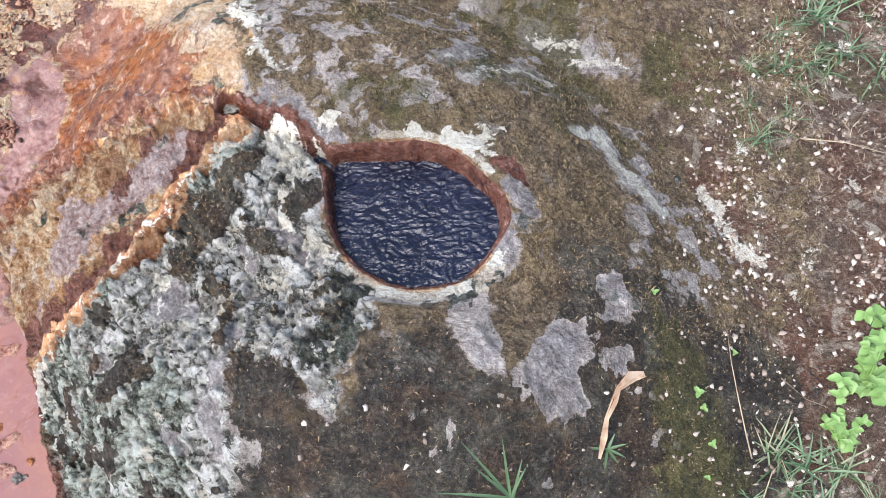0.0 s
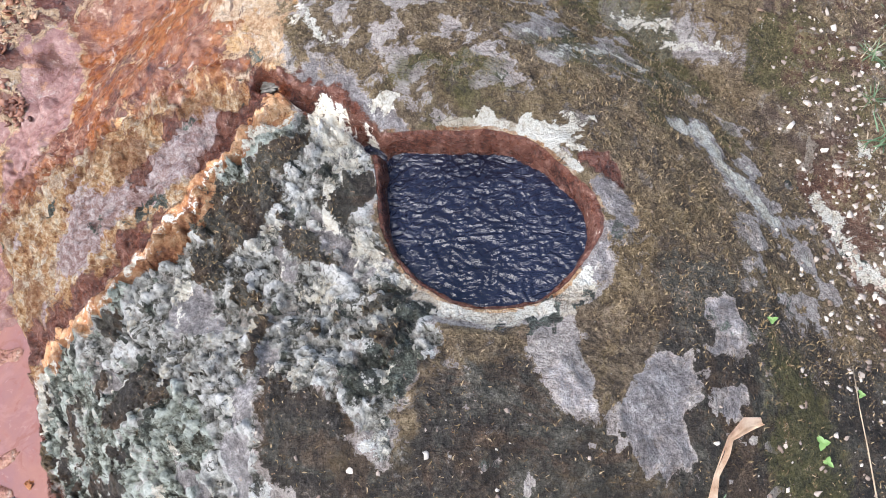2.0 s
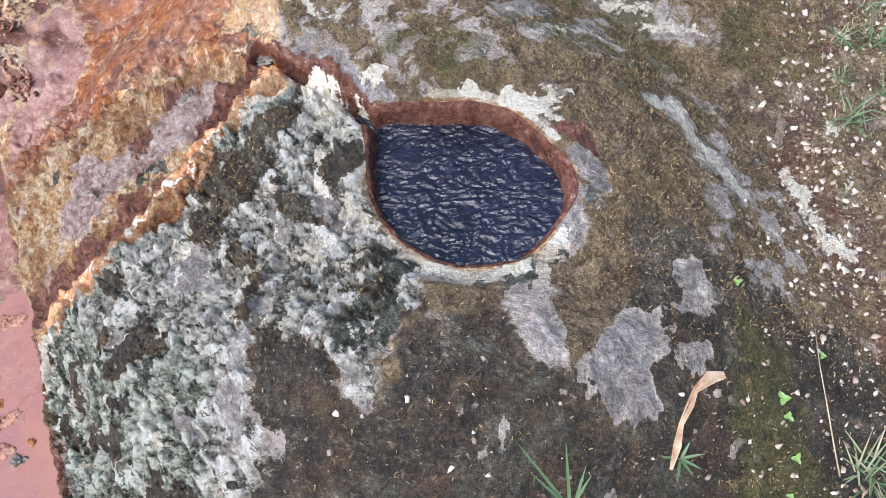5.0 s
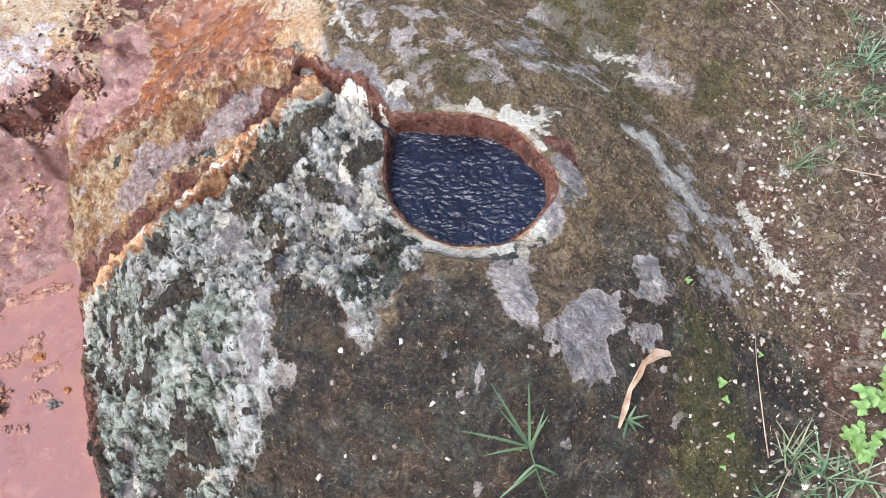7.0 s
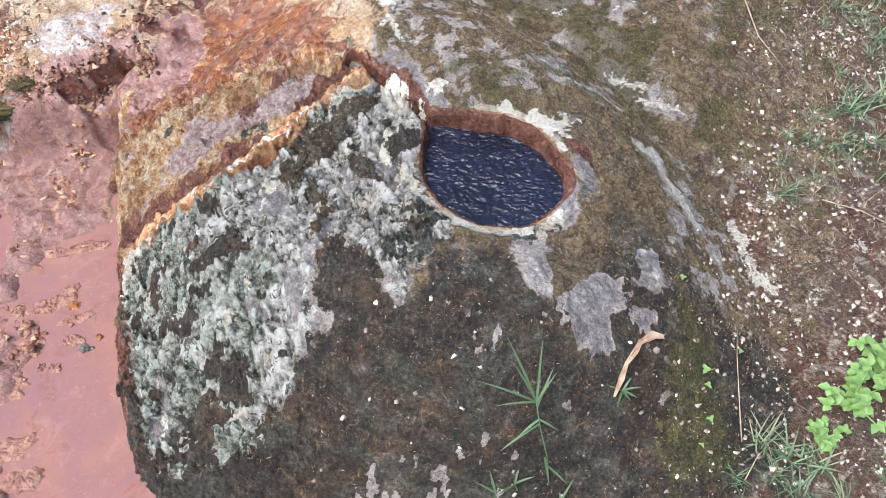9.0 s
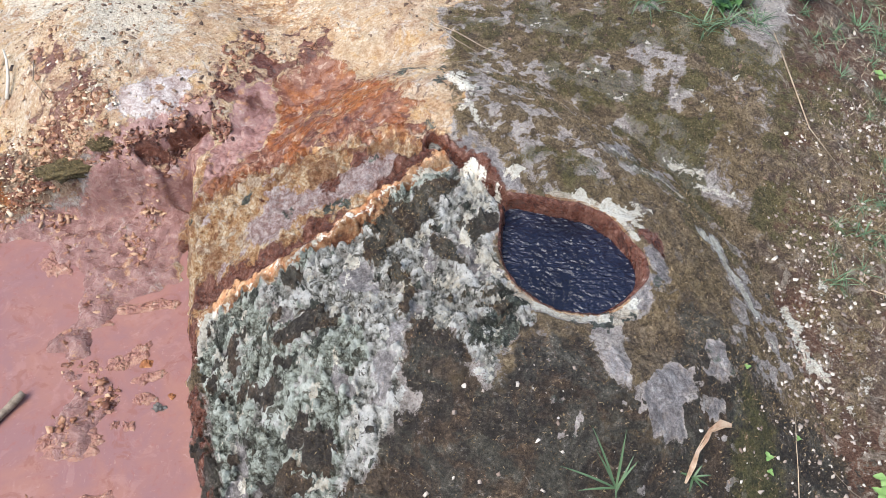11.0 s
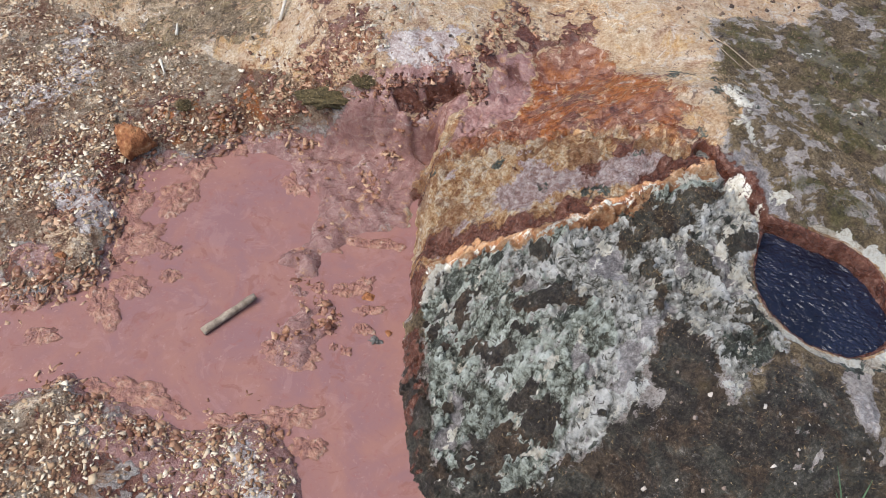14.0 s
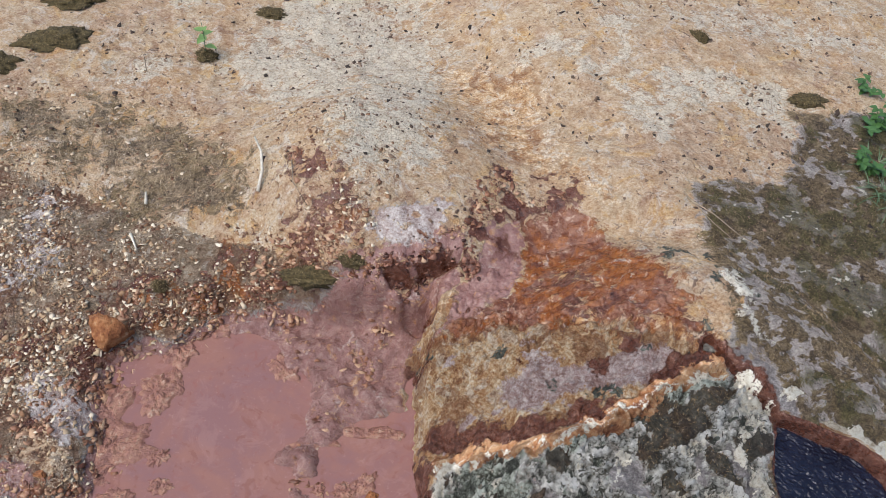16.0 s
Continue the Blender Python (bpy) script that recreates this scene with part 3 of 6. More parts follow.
MAUVE = [(-0.900, 1.107), (-0.929, 1.212), (-0.871, 1.287), (-0.804, 1.155), (-0.807, 1.061), (-0.878, 0.967), (-0.914, 0.915), (-0.916, 0.989)]
REDTOP = [(-0.934, 1.262), (-0.922, 1.408), (-0.759, 1.464), (-0.685, 1.382), (-0.795, 1.318), (-0.869, 1.280)]
GREYTOP = [(0.138, 1.197), (0.257, 1.250), (0.342, 1.299), (0.389, 1.203), (0.374, 1.124), (0.409, 1.032), (0.360, 1.066), (0.252, 1.156)]
# moss cushions, and smooth stone among the lichen with a sky sheen in its colour
CUSHIONS = [
    [(-0.382, 0.875), (-0.341, 0.903), (-0.312, 0.916), (-0.312, 0.883), (-0.350, 0.857), (-0.381, 0.837)],
    [(-0.298, 0.824), (-0.264, 0.846), (-0.232, 0.852), (-0.229, 0.817), (-0.253, 0.794), (-0.293, 0.811)],
    [(-0.435, 0.787), (-0.405, 0.842), (-0.350, 0.858), (-0.347, 0.817), (-0.384, 0.774), (-0.437, 0.728)],
    [(-0.340, 0.780), (-0.291, 0.785), (-0.255, 0.751), (-0.288, 0.739), (-0.332, 0.751)],
    [(-0.544, 0.612), (-0.495, 0.619), (-0.466, 0.575), (-0.516, 0.571)],
    [(-0.591, 0.582), (-0.528, 0.587), (-0.508, 0.543), (-0.590, 0.556)],
    [(-0.355, 0.595), (-0.350, 0.675), (-0.330, 0.659), (-0.328, 0.572)],
]
SMOOTHS = [
    [(-0.362, 0.534), (-0.336, 0.591), (-0.321, 0.639), (-0.308, 0.597), (-0.323, 0.557), (-0.323, 0.533), (-0.349, 0.521)],
    [(-0.384, 0.515), (-0.350, 0.521), (-0.326, 0.502), (-0.334, 0.462), (-0.375, 0.463)],
    [(-0.304, 0.455), (-0.264, 0.452), (-0.273, 0.433), (-0.297, 0.436)],
    [(-0.611, 0.638), (-0.559, 0.632), (-0.550, 0.594), (-0.600, 0.604)],
    [(-0.491, 0.568), (-0.462, 0.562), (-0.455, 0.530), (-0.479, 0.532)],
    [(-0.468, 0.727), (-0.421, 0.710), (-0.405, 0.644), (-0.464, 0.653), (-0.474, 0.689)],
    [(-0.138, 0.400), (-0.115, 0.413), (-0.105, 0.394), (-0.128, 0.373), (-0.145, 0.379)],
]


def close_by(x, y, line, reach):
    """Which places lie within reach of a line's bounds."""
    xs, ys = zip(*line)
    return (x > min(xs) - reach) & (x < max(xs) + reach) & (y > min(ys) - reach) & (y < max(ys) + reach)


def patch(x, y, ring, soft=0.03):
    some = close_by(x, y, ring, soft)
    out = np.zeros(np.shape(x))
    out[some] = sstep(-soft, soft, within(x[some], y[some], ring))
    return out


def band(x, y, line, wide, soft=0.012):
    some = close_by(x, y, line, wide + soft)
    out = np.zeros(np.shape(x))
    out[some] = 1 - sstep(wide - soft, wide + soft, away(x[some], y[some], line))
    return out


def rounded(ring, times=2):
    """A closed outline with its corners cut."""
    for _ in range(times):
        ring = [(a[0] * u + b[0] * (1 - u), a[1] * u + b[1] * (1 - u)) for a, b in zip(ring, ring[1:] + ring[:1]) for u in (0.75, 0.25)]
    return ring


POOL_EDGE = rounded([(-0.228, 0.912), (-0.214, 0.850), (-0.207, 0.785), (-0.168, 0.728), (-0.108, 0.690), (-0.050, 0.686), (-0.003, 0.703), (0.021, 0.742), (0.025, 0.795), (0.010, 0.845), (-0.025, 0.884), (-0.068, 0.905), (-0.125, 0.911), (-0.180, 0.912)])


def pool_ring(x, y):
    """Distance from the spring's water edge, positive outside."""
    return 0.007 - within(x, y, POOL_EDGE)


def wall_width(x, y):
    """Breadth of the spring's wall: upright at the back, sloping at the mouth on the right."""
    cx, cy, rx, ry = POOL
    turn = np.arctan2((y - cy) / ry, (x - cx) / rx)
    return 0.010 + 0.030 * np.exp(-((turn + 0.02) / 0.50) ** 2) + 0.006 * np.exp(-((turn - 1.0) / 0.6) ** 2)


def basin_depth(x, y):
    """How far inside the mud basin, with a ragged shore."""
    d = within(x, y, BASIN)
    return d + 0.05 * (fnoise(x, y, 0.12, 3) - 0.5) + 0.02 * (fnoise(x, y, 0.03, 8) - 0.5)


def ground_height(x, y):
    """The banks and the basin, without the mound."""
    g = banks(x, y)
    bd = basin_depth(x, y)
    far = sstep(1.9, 3.2, np.hypot(x + 0.5, y - 0.8))
    shore = 0.028 + 0.02 * sstep(-0.3, -1.4, x)
    g = np.maximum(g, 0) + shore * sstep(0.02, -0.10, bd)
    g = g + 0.030 * (fnoise(x, y, 0.22, 21) - 0.5) + 0.020 * (fnoise(x, y, 0.05, 22) - 0.5)
    shoal = patch(x + 0.06 * (fnoise(x, y, 0.08, 35) - 0.5), y + 0.06 * (fnoise(x, y, 0.08, 37) - 0.5), MUDFLAT, 0.03)
    scum = patch(x + 0.05 * (fnoise(x, y, 0.05, 135) - 0.5), y + 0.05 * (fnoise(x, y, 0.05, 137) - 0.5), SCUM, 0.03)
    calm = np.exp(-(((x + 0.925) / 0.06) ** 2 + ((y - 0.69) / 0.055) ** 2))
    bed = -0.020 + 0.050 * (fnoise(x, y, 0.10, 31, 4) - 0.42) * sstep(0.12, 0.0, bd) + 0.018 * (fnoise(x, y, 0.05, 32) - 0.5)
    bed = bed + shoal * (0.030 + 0.034 * (fnoise(x, y, 0.05, 34, 5, 0.68) - 0.45)) + scum * (0.016 + 0.045 * (fnoise(x, y, 0.035, 134, 5, 0.66) - 0.45)) + 0.012 * sstep(0.85, 1.0, y) - 0.03 * calm
    isles = [(-1.223, 0.768, 0.035), (-0.967, 0.378, 0.055), (-0.941, 0.598, 0.035), (-1.059, 0.590, 0.03), (-1.311, 0.412, 0.018), (-1.071, 0.768, 0.02), (-1.377, 0.807, 0.03), (-0.869, 0.427, 0.02), (-1.144, 0.881, 0.04), (-1.070, 0.948, 0.03)]
    rag = 0.55 + 0.9 * fnoise(x, y, 0.035, 33)
    for ix, iy, r in isles:
        bed = bed + 0.014 * np.exp(-(((x - ix) ** 2 + (y - iy) ** 2) / (r * r)) ** 1.3) * rag
    bed = bed + 0.008 * band(x, y, [(-0.90, 0.725), (-0.922, 0.718), (-0.996, 0.690), (-1.063, 0.650)], 0.010, 0.014) * rag
    k = sstep(-0.015, 0.03, bd)
    z = g * (1 - k) + bed * k + 0.012 * (fnoise(x, y, 0.03, 39, 4, 0.65) - 0.5) * sstep(0.10, 0.0, np.abs(bd))
    # step where the wet flat breaks down to the mud
    hol = within(x, y, HOLLOW) + 0.03 * (fnoise(x, y, 0.03, 36) - 0.5)
    deep = sstep(0.10, 0.03, away(x, y, HOLLOW[:5]))
    z = z - 0.040 * sstep(-0.004, 0.006, hol) * deep + 0.02 * sstep(0.10, 0.02, away(x, y, HOLLOW[:5])) * (fnoise(x, y, 0.02, 38, 4, 0.65) - 0.5)
    rise = 0.5 * sstep(2.6, 9.0, y - 0.35 * x) + 0.25 * sstep(1.2, 5.0, x) + 0.25 * sstep(-2.6, -7, x)
    return z + rise + 0.05 * far * (fnoise(x, y, 0.9, 51) - 0.5)


def crumple(x, y):
    """Places shifted by noise, so that lumps are not round."""
    return x + 0.030 * (fnoise(x, y, 0.035, 81) - 0.5) + 0.010 * (fnoise(x, y, 0.009, 83, 2) - 0.5), y + 0.030 * (fnoise(x, y, 0.035, 82) - 0.5) + 0.010 * (fnoise(x, y, 0.009, 84, 2) - 0.5)


def ragged(x, y):
    """Places shifted by noise at three sizes, so that outlines are uneven."""
    return (x + 0.05 * (fnoise(x, y, 0.10, 71) - 0.5) + 0.035 * (fnoise(x, y, 0.03, 72) - 0.5) + 0.014 * (fnoise(x, y, 0.010, 171, 3) - 0.5),
            y + 0.05 * (fnoise(x, y, 0.10, 74) - 0.5) + 0.035 * (fnoise(x, y, 0.03, 75) - 0.5) + 0.014 * (fnoise(x, y, 0.010, 172, 3) - 0.5))


def patches(x, y, rings, soft=0.008):
    """The union of several outlines."""
    return np.maximum.reduce([patch(x, y, ring, soft) for ring in rings])


def lichen_cover(x, y):
    """The lichen's parts: the whole, its moss cushions, its smooth stone with a sky sheen in its colour, its mint
    crust.
    """
    wx, wy = ragged(x, y)
    lich = patch(wx, wy, LICHEN, 0.015)
    low = 1.3 * sstep(0.52, 0.36, y) * sstep(-0.66, -0.5, x) + 0.8 * sstep(-0.70, -0.77, x) * sstep(0.62, 0.5, y)
    cush = np.maximum(patches(wx, wy, CUSHIONS), sstep(0.615, 0.645, fnoise(x, y, 0.05, 201, 5, 0.64) + 0.08 * low)) * lich
    smooth = np.maximum(patches(wx, wy, SMOOTHS), sstep(0.65, 0.68, fnoise(x, y, 0.085, 202, 5, 0.6))) * np.maximum(lich, patches(wx, wy, SMOOTHS[-1:])) * (1 - 0.8 * cush)
    edge = band(x, y, APRON, 0.035, 0.03)
    field = sstep(0.66, 0.56, y + 0.25 * (x + 0.5)) * sstep(-0.36, -0.42, x)
    mint = np.clip(np.maximum(edge, 0.85 * field) + 1.6 * (fnoise(x, y, 0.045, 203, 5, 0.65) - 0.52), 0, 1) * lich * (1 - cush) * (1 - smooth)
    crag = np.clip(np.abs(fnoise(x, y, 0.028, 211, 5, 0.66) - 0.5) * 6, 0, 1) ** 0.7
    return lich, cush, smooth, mint, crag


def mound_height(x, y):
    """The mound with its basin, its spillway and the crusts that grow on it."""
    d = dome(x, y)
    full = d + banks(x, y)
    lich, cush, smooth, mint, crag = lichen_cover(x, y)
    kx, ky = crumple(x, y)
    r0 = pool_ring(x, y)
    full = full + 0.02 * (fnoise(x, y, 0.25, 61) - 0.5) + 0.012 * (fnoise(x, y, 0.06, 62) - 0.5)
    rough = lich * (1 - smooth) * (1 - 0.5 * cush)
    full = full + rough * (0.040 * (fnoise(x, y, 0.05, 65, 5, 0.62) - 0.5) + 0.022 * (crag - 0.6)) + 0.012 * cush - 0.004 * smooth
    full = full + mint * (0.016 * knobs(kx, ky, 0.019, 63) * (0.4 + fnoise(x, y, 0.03, 204)) + 0.006 * knobs(kx, ky, 0.0075, 64))
    crust = band(x, y, KNOBLINE, 0.020, 0.012)
    apron = sstep(0.0, 0.05, away(x, y, APRON)) * sstep(0.03, -0.02, within(x, y, LICHEN)) * sstep(-0.33, -0.42, x + 0.2 * (y - 0.9)) * sstep(1.06, 0.98, y)
    full = full + 0.012 * crust * knobs(kx, ky, 0.016, 66) + apron * (0.005 * knobs(kx, ky, 0.026, 67) + 0.012 * (crag - 0.6) + 0.026 * (fnoise(x, y, 0.05, 68, 5, 0.62) - 0.5)) - 0.010 * band(x, y, REDBAND, 0.018, 0.018)
    cushions = sstep(0.46, 0.62, fnoise(x, y, 0.055, 79, 3)) * sstep(0.02, 0.06, r0)
    full = full + (1 - lich) * 0.007 * cushions + 0.003 * knobs(kx, ky, 0.008, 69) + 0.011 * (fnoise(x, y, 0.03, 78, 4, 0.7) - 0.5)
    r = pool_ring(x, y)
    wall = wall_width(x, y)
    rim = POOL_Z + 0.010 + 0.020 * sstep(0.72, 0.93, y) + 0.012 * sstep(0.0, 0.05, x)
    edge = sstep(wall + 0.05, wall, r)
    full = full * (1 - edge) + edge * (0.5 * np.minimum(np.maximum(full, rim), rim + 0.02) + 0.5 * (rim + 0.014 * (fnoise(x, y, 0.03, 70) - 0.5)))
    bowl = sstep(wall, -0.004, r + 0.008 * (fnoise(x, y, 0.02, 170) - 0.5))
    full = full * (1 - bowl) + (POOL_Z - 0.06) * bowl
    ch = away(x, y, CHANNEL) + 0.008 * (fnoise(x, y, 0.03, 173) - 0.5)
    run = sstep(0.016, 0.004, ch)
    floor_ = np.minimum(full - 0.030, POOL_Z - 0.010 + 0.07 * sstep(-0.24, -0.30, x))
    full = full * (1 - run) + floor_ * run
    foot = sstep(-0.050, 0.012, within(x, y, FOOT) + 0.03 * (fnoise(x, y, 0.07, 77) - 0.5) + 0.02 * (fnoise(x, y, 0.02, 177) - 0.5))
    return full * (1 - foot) - 0.03 * foot


def masks(x, y, z):
    """How much of each growth, crust or soil lies at each place: six sets of three."""
    n1, n2, n3 = fnoise(x, y, 0.10, 71), fnoise(x, y, 0.035, 72), fnoise(x, y, 0.25, 73)
    wx, wy = ragged(x, y)
    top = sstep(0.004, 0.02, dome(x, y))
    r = pool_ring(x, y)
    out = r - wall_width(x, y)
    kx, ky = crumple(x, y)
    lich, cush, smooth, mint, crag = lichen_cover(x, y)
    back = patch(wx, wy, SHELF, 0.06)
    rho, around = np.hypot(x + 0.20, y - 0.72), np.arctan2(y - 0.72, x + 0.20)
    streaks = 0.36 * fnoise(rho * 4.2, around * 0.55, 0.13, 76, 5, 0.62) + 0.40 * n2 + 0.24 * fnoise(x, y, 0.018, 213, 3, 0.6)
    slope = np.maximum(sstep(0.20, 0.26, wx) * sstep(0.62, 0.76, wy - 0.10 * wx), back)
    # bare stone among the moss
    bare = patches(wx, wy, (STONE_FRONT, GREY_LOW, GREY_HIGH, GREY_SMALL, BLUE_RIM, STREAK_FIELD, G_SOIL), 0.008)
    frontal = sstep(0.76, 0.71, y) * sstep(-0.21, -0.16, x)
    bare = np.maximum(bare, 0.95 * sstep(0.050, 0.026, out + 0.02 * (n2 - 0.5)) * frontal)
    bare = np.maximum(bare, slope * (0.9 - 0.15 * back) * sstep(0.485, 0.55, streaks + 0.05 * patch(wx, wy, GREYTOP, 0.05)))
    bare = np.maximum.reduce([bare, 0.9 * band(wx, wy, W_STREAK, 0.015), 0.9 * band(wx, wy, W_STREAK2, 0.022)] + [0.85 * band(wx, wy, line, 0.024) for line in (W_STREAK3, W_TOP, W_TOP2, W_TOP3, W_TOP4)])
    spots = sstep(0.655, 0.675, fnoise(x, y, 0.022, 212, 3, 0.6))
    bare = np.maximum(bare, 0.75 * spots * sstep(0.45, 0.60, n3) * patch(wx, wy, MOSS_FRONT, 0.02))
    wetside = sstep(-0.30, -0.36, x + 0.3 * (y - 0.95)) * sstep(0.02, -0.01, within(wx, wy, LICHEN)) * sstep(0.40, 0.50, y)
    skirt = sstep(-0.075, -0.045, within(wx, wy, FOOT) - 0.02 * (n1 - 0.5)) * sstep(0.74, 0.62, y) * sstep(0.03, 0.01, within(x, y, FOOT))
    lich = lich * (1 - skirt)
    moss = top * (1 - lich) * (1 - bare) * (0.62 + 0.5 * n1) * (1 - wetside) + cush
    moss = np.maximum(moss, back * (1 - bare) * 0.95)
    moss = np.maximum(moss, patch(wx, wy, MOSS_B, 0.008) * (1 - patch(wx, wy, GREY_LOW, 0.006)))
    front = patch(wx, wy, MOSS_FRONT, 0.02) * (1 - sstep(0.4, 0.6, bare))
    moss = np.maximum(moss, front * (1 - 0.9 * lich * sstep(0.02, 0.05, within(wx, wy, LICHEN) + 0.06 * (n1 - 0.45)) * (1 - cush)))
    lich = np.maximum(lich * (1 - front * sstep(0.05, 0.02, within(wx, wy, LICHEN) + 0.06 * (n1 - 0.45))), 0.75 * front * sstep(-0.30, -0.42, x) * sstep(0.56, 0.60, n1 * 0.4 + n2 * 0.6))
    moss = moss * (1 - 0.8 * front * sstep(-0.30, -0.42, x) * sstep(0.56, 0.60, n1 * 0.4 + n2 * 0.6))
    olive = patch(wx, wy, OLIVE, 0.04) * 0.95 + 0.75 * back * sstep(0.44, 0.60, n1) + 0.5 * sstep(0.10, 0.14, wx) * sstep(0.92, 1.0, wy) * sstep(0.5, 0.6, n1)
    cream = np.maximum(sstep(0.036, 0.018, out + 0.03 * (n2 - 0.5)) * frontal, 0.9 * sstep(-0.002, 0.002, out) * sstep(0.022, 0.012, out) * sstep(0.84, 0.87, y) * sstep(-0.16, -0.12, x))
    white = np.maximum.reduce([0.95 * patches(wx, wy, (W_BACK, W_SPOT), 0.006), 0.8 * patch(wx, wy, W_BACK2, 0.006), 1.1 * band(wx, wy, W_STREAK, 0.010), 0.85 * band(wx, wy, W_STREAK2, 0.012), 0.75 * band(wx, wy, W_STREAK3, 0.012), 0.62 * band(wx, wy, W_TOP, 0.010), 0.62 * band(wx, wy, W_TOP2, 0.012), 0.55 * band(wx, wy, W_TOP3, 0.012), 0.62 * band(wx, wy, W_TOP4, 0.008), 0.9 * band(wx, wy, W_APEX, 0.010), 0.75 * band(wx, wy, W_SIDE, 0.009), band(wx, wy, W_EDGE, 0.013), 0.6 * band(wx, wy, W_LIP, 0.007), 0.62 * band(wx, wy, BORDERW, 0.014), 0.58 * band(wx, wy, APRON, 0.008)])
    white = np.maximum(white, 0.95 * cream * sstep(0.44, 0.56, n2))
    white = np.maximum(white, 0.5 * slope * sstep(0.60, 0.68, streaks))
    white = np.maximum(white, 0.6 * lich * sstep(0.615, 0.65, fnoise(x, y, 0.04, 205, 5, 0.62)) * (1 - cush))
    white = white * sstep(0.003, 0.011, out)
    dark = np.maximum.reduce([0.8 * patches(wx, wy, (DARKLICH, DARK_RIM), 0.010), 0.7 * lich * sstep(0.60, 0.63, fnoise(x, y, 0.035, 206, 5, 0.65)) * (1 - smooth), 0.6 * top * (1 - lich) * sstep(0.66, 0.69, fnoise(x, y, 0.06, 207, 5, 0.6))])
    violet = np.maximum(smooth * 0.85, 0.42 * front * sstep(0.60, 0.63, fnoise(x, y, 0.06, 208, 5, 0.6)))
    violet = np.maximum.reduce([violet, 0.72 * patches(wx, wy, (GREY_LOW, GREY_HIGH, GREY_SMALL), 0.008), 0.50 * patch(wx, wy, GREY_FOOT, 0.02), band(wx, wy, VIOLET_SIDE, 0.012), 0.95 * band(wx, wy, VIOLET_MOUTH, 0.013), 0.55 * patch(wx, wy, BLUE_RIM, 0.008) * sstep(0.64, 0.58, y)])
    left = sstep(-0.07, -0.03, y - 0.51 - 0.9 * (x + 0.81)) * sstep(0.02, -0.01, within(wx, wy, LICHEN)) * sstep(-0.30, -0.36, x + 0.3 * (y - 0.95)) * sstep(1.06, 0.98, y) * sstep(0.30, 0.42, y) * sstep(-1.02, -0.97, x)
    apricot = band(wx, wy, KNOBLINE, 0.020, 0.012) * (0.45 + 0.8 * n2)
    ochre = left * 0.95
    ochre = np.maximum(ochre, 0.8 * sstep(0.014, 0.006, out) * sstep(-0.004, 0.002, out))
    pink = left * np.maximum(band(wx, wy, PINKBAND, 0.042, 0.02), 0.7 * sstep(0.60, 0.64, fnoise(x, y, 0.08, 209, 5, 0.6)))
    rust = np.maximum.reduce([left * band(wx, wy, REDBAND, 0.020, 0.014), left * 0.9 * band(wx, wy, REDBAND[:3], 0.032, 0.02), left * 0.8 * sstep(0.62, 0.65, fnoise(x, y, 0.06, 210, 5, 0.6)), 1.3 * sstep(0.006, 0.0, out), band(wx, wy, CHANNEL, 0.018), band(x, y, CHANNEL, 0.018), band(wx, wy, [(0.045, 0.862), (0.078, 0.852)], 0.014)])
    rust = np.maximum(rust * (0.70 + 0.6 * n2), 0.8 * skirt * sstep(0.50, 0.60, n2) + 0.6 * skirt * sstep(0.52, 0.66, y))
    ow = patch(wx, wy, ORANGE, 0.05)
    red = patch(wx, wy, REDWET, 0.05)
    orange = ow * (1 - 0.55 * red * sstep(0.42, 0.55, n2))
    rust = np.maximum(rust, 0.75 * red * sstep(0.42, 0.55, n2))
    rust = np.maximum(rust, 0.62 * patch(wx, wy, REDBANK, 0.06) * sstep(0.40, 0.55, n2) * (1 - patch(wx, wy, FILM, 0.02)))
    bd = basin_depth(x, y)
    reach = 0.025 + 0.12 * sstep(-1.25, -1.05, x) * sstep(0.5, 0.7, y)
    mud = np.maximum(sstep(-reach, -reach + 0.07, bd) * (1 - top), sstep(0.0, 0.02, within(wx, wy, FOOT)) * sstep(-1.3, -1.1, x)) * (1 - ow)
    hol = within(x, y, HOLLOW)
    mud = np.maximum(mud, 0.9 * sstep(0.012, 0.03, hol))
    mud = np.maximum(mud, 0.95 * patch(wx, wy, MAUVE, 0.02))
    orange = orange * (1 - patch(wx, wy, MAUVE, 0.02))
    rust = np.maximum(rust, 0.6 * patch(wx, wy, REDTOP, 0.03) * sstep(0.46, 0.56, n2))
    lip = band(x, y, HOLLOW[:5], 0.016, 0.012) * sstep(0.40, 0.5, n2 + 0.12)
    rust = np.maximum(rust, lip)
    mud = mud * (1 - lip)
    mud = np.maximum(mud, (1 - top) * sstep(0.04, 0.0, z) * sstep(-0.6, -0.7, x))
    beyond = sstep(0.93, 1.0, wy + 0.15 * wx) * (1 - patch(wx, wy, SHELF, 0.03)) * sstep(0.35, 0.1, wx)
    sand = beyond * np.maximum(sstep(-0.32, -0.37, wx), sstep(1.45, 1.55, wy)) * (1 - 0.9 * sstep(-1.15, -1.45, wx + 0.35 * (wy - 1.2)) * sstep(1.6, 1.2, wy))
    sand = np.maximum(sand, wetside * sstep(0.95, 1.0, y))
    sand = np.maximum(sand, 0.46 * sstep(-1.15, -1.35, x) * sstep(0.35, 0.6, n1) * sstep(-0.02, -0.06, bd))
    ochre = np.maximum(ochre, 0.72 * patch(wx, wy, YELLOW, 0.1))
    smear = np.exp(-(((x + 0.45) / 0.40) ** 2 + ((y - 2.32 - 0.2 * (x + 0.45)) / 0.10) ** 2) ** 1.5)
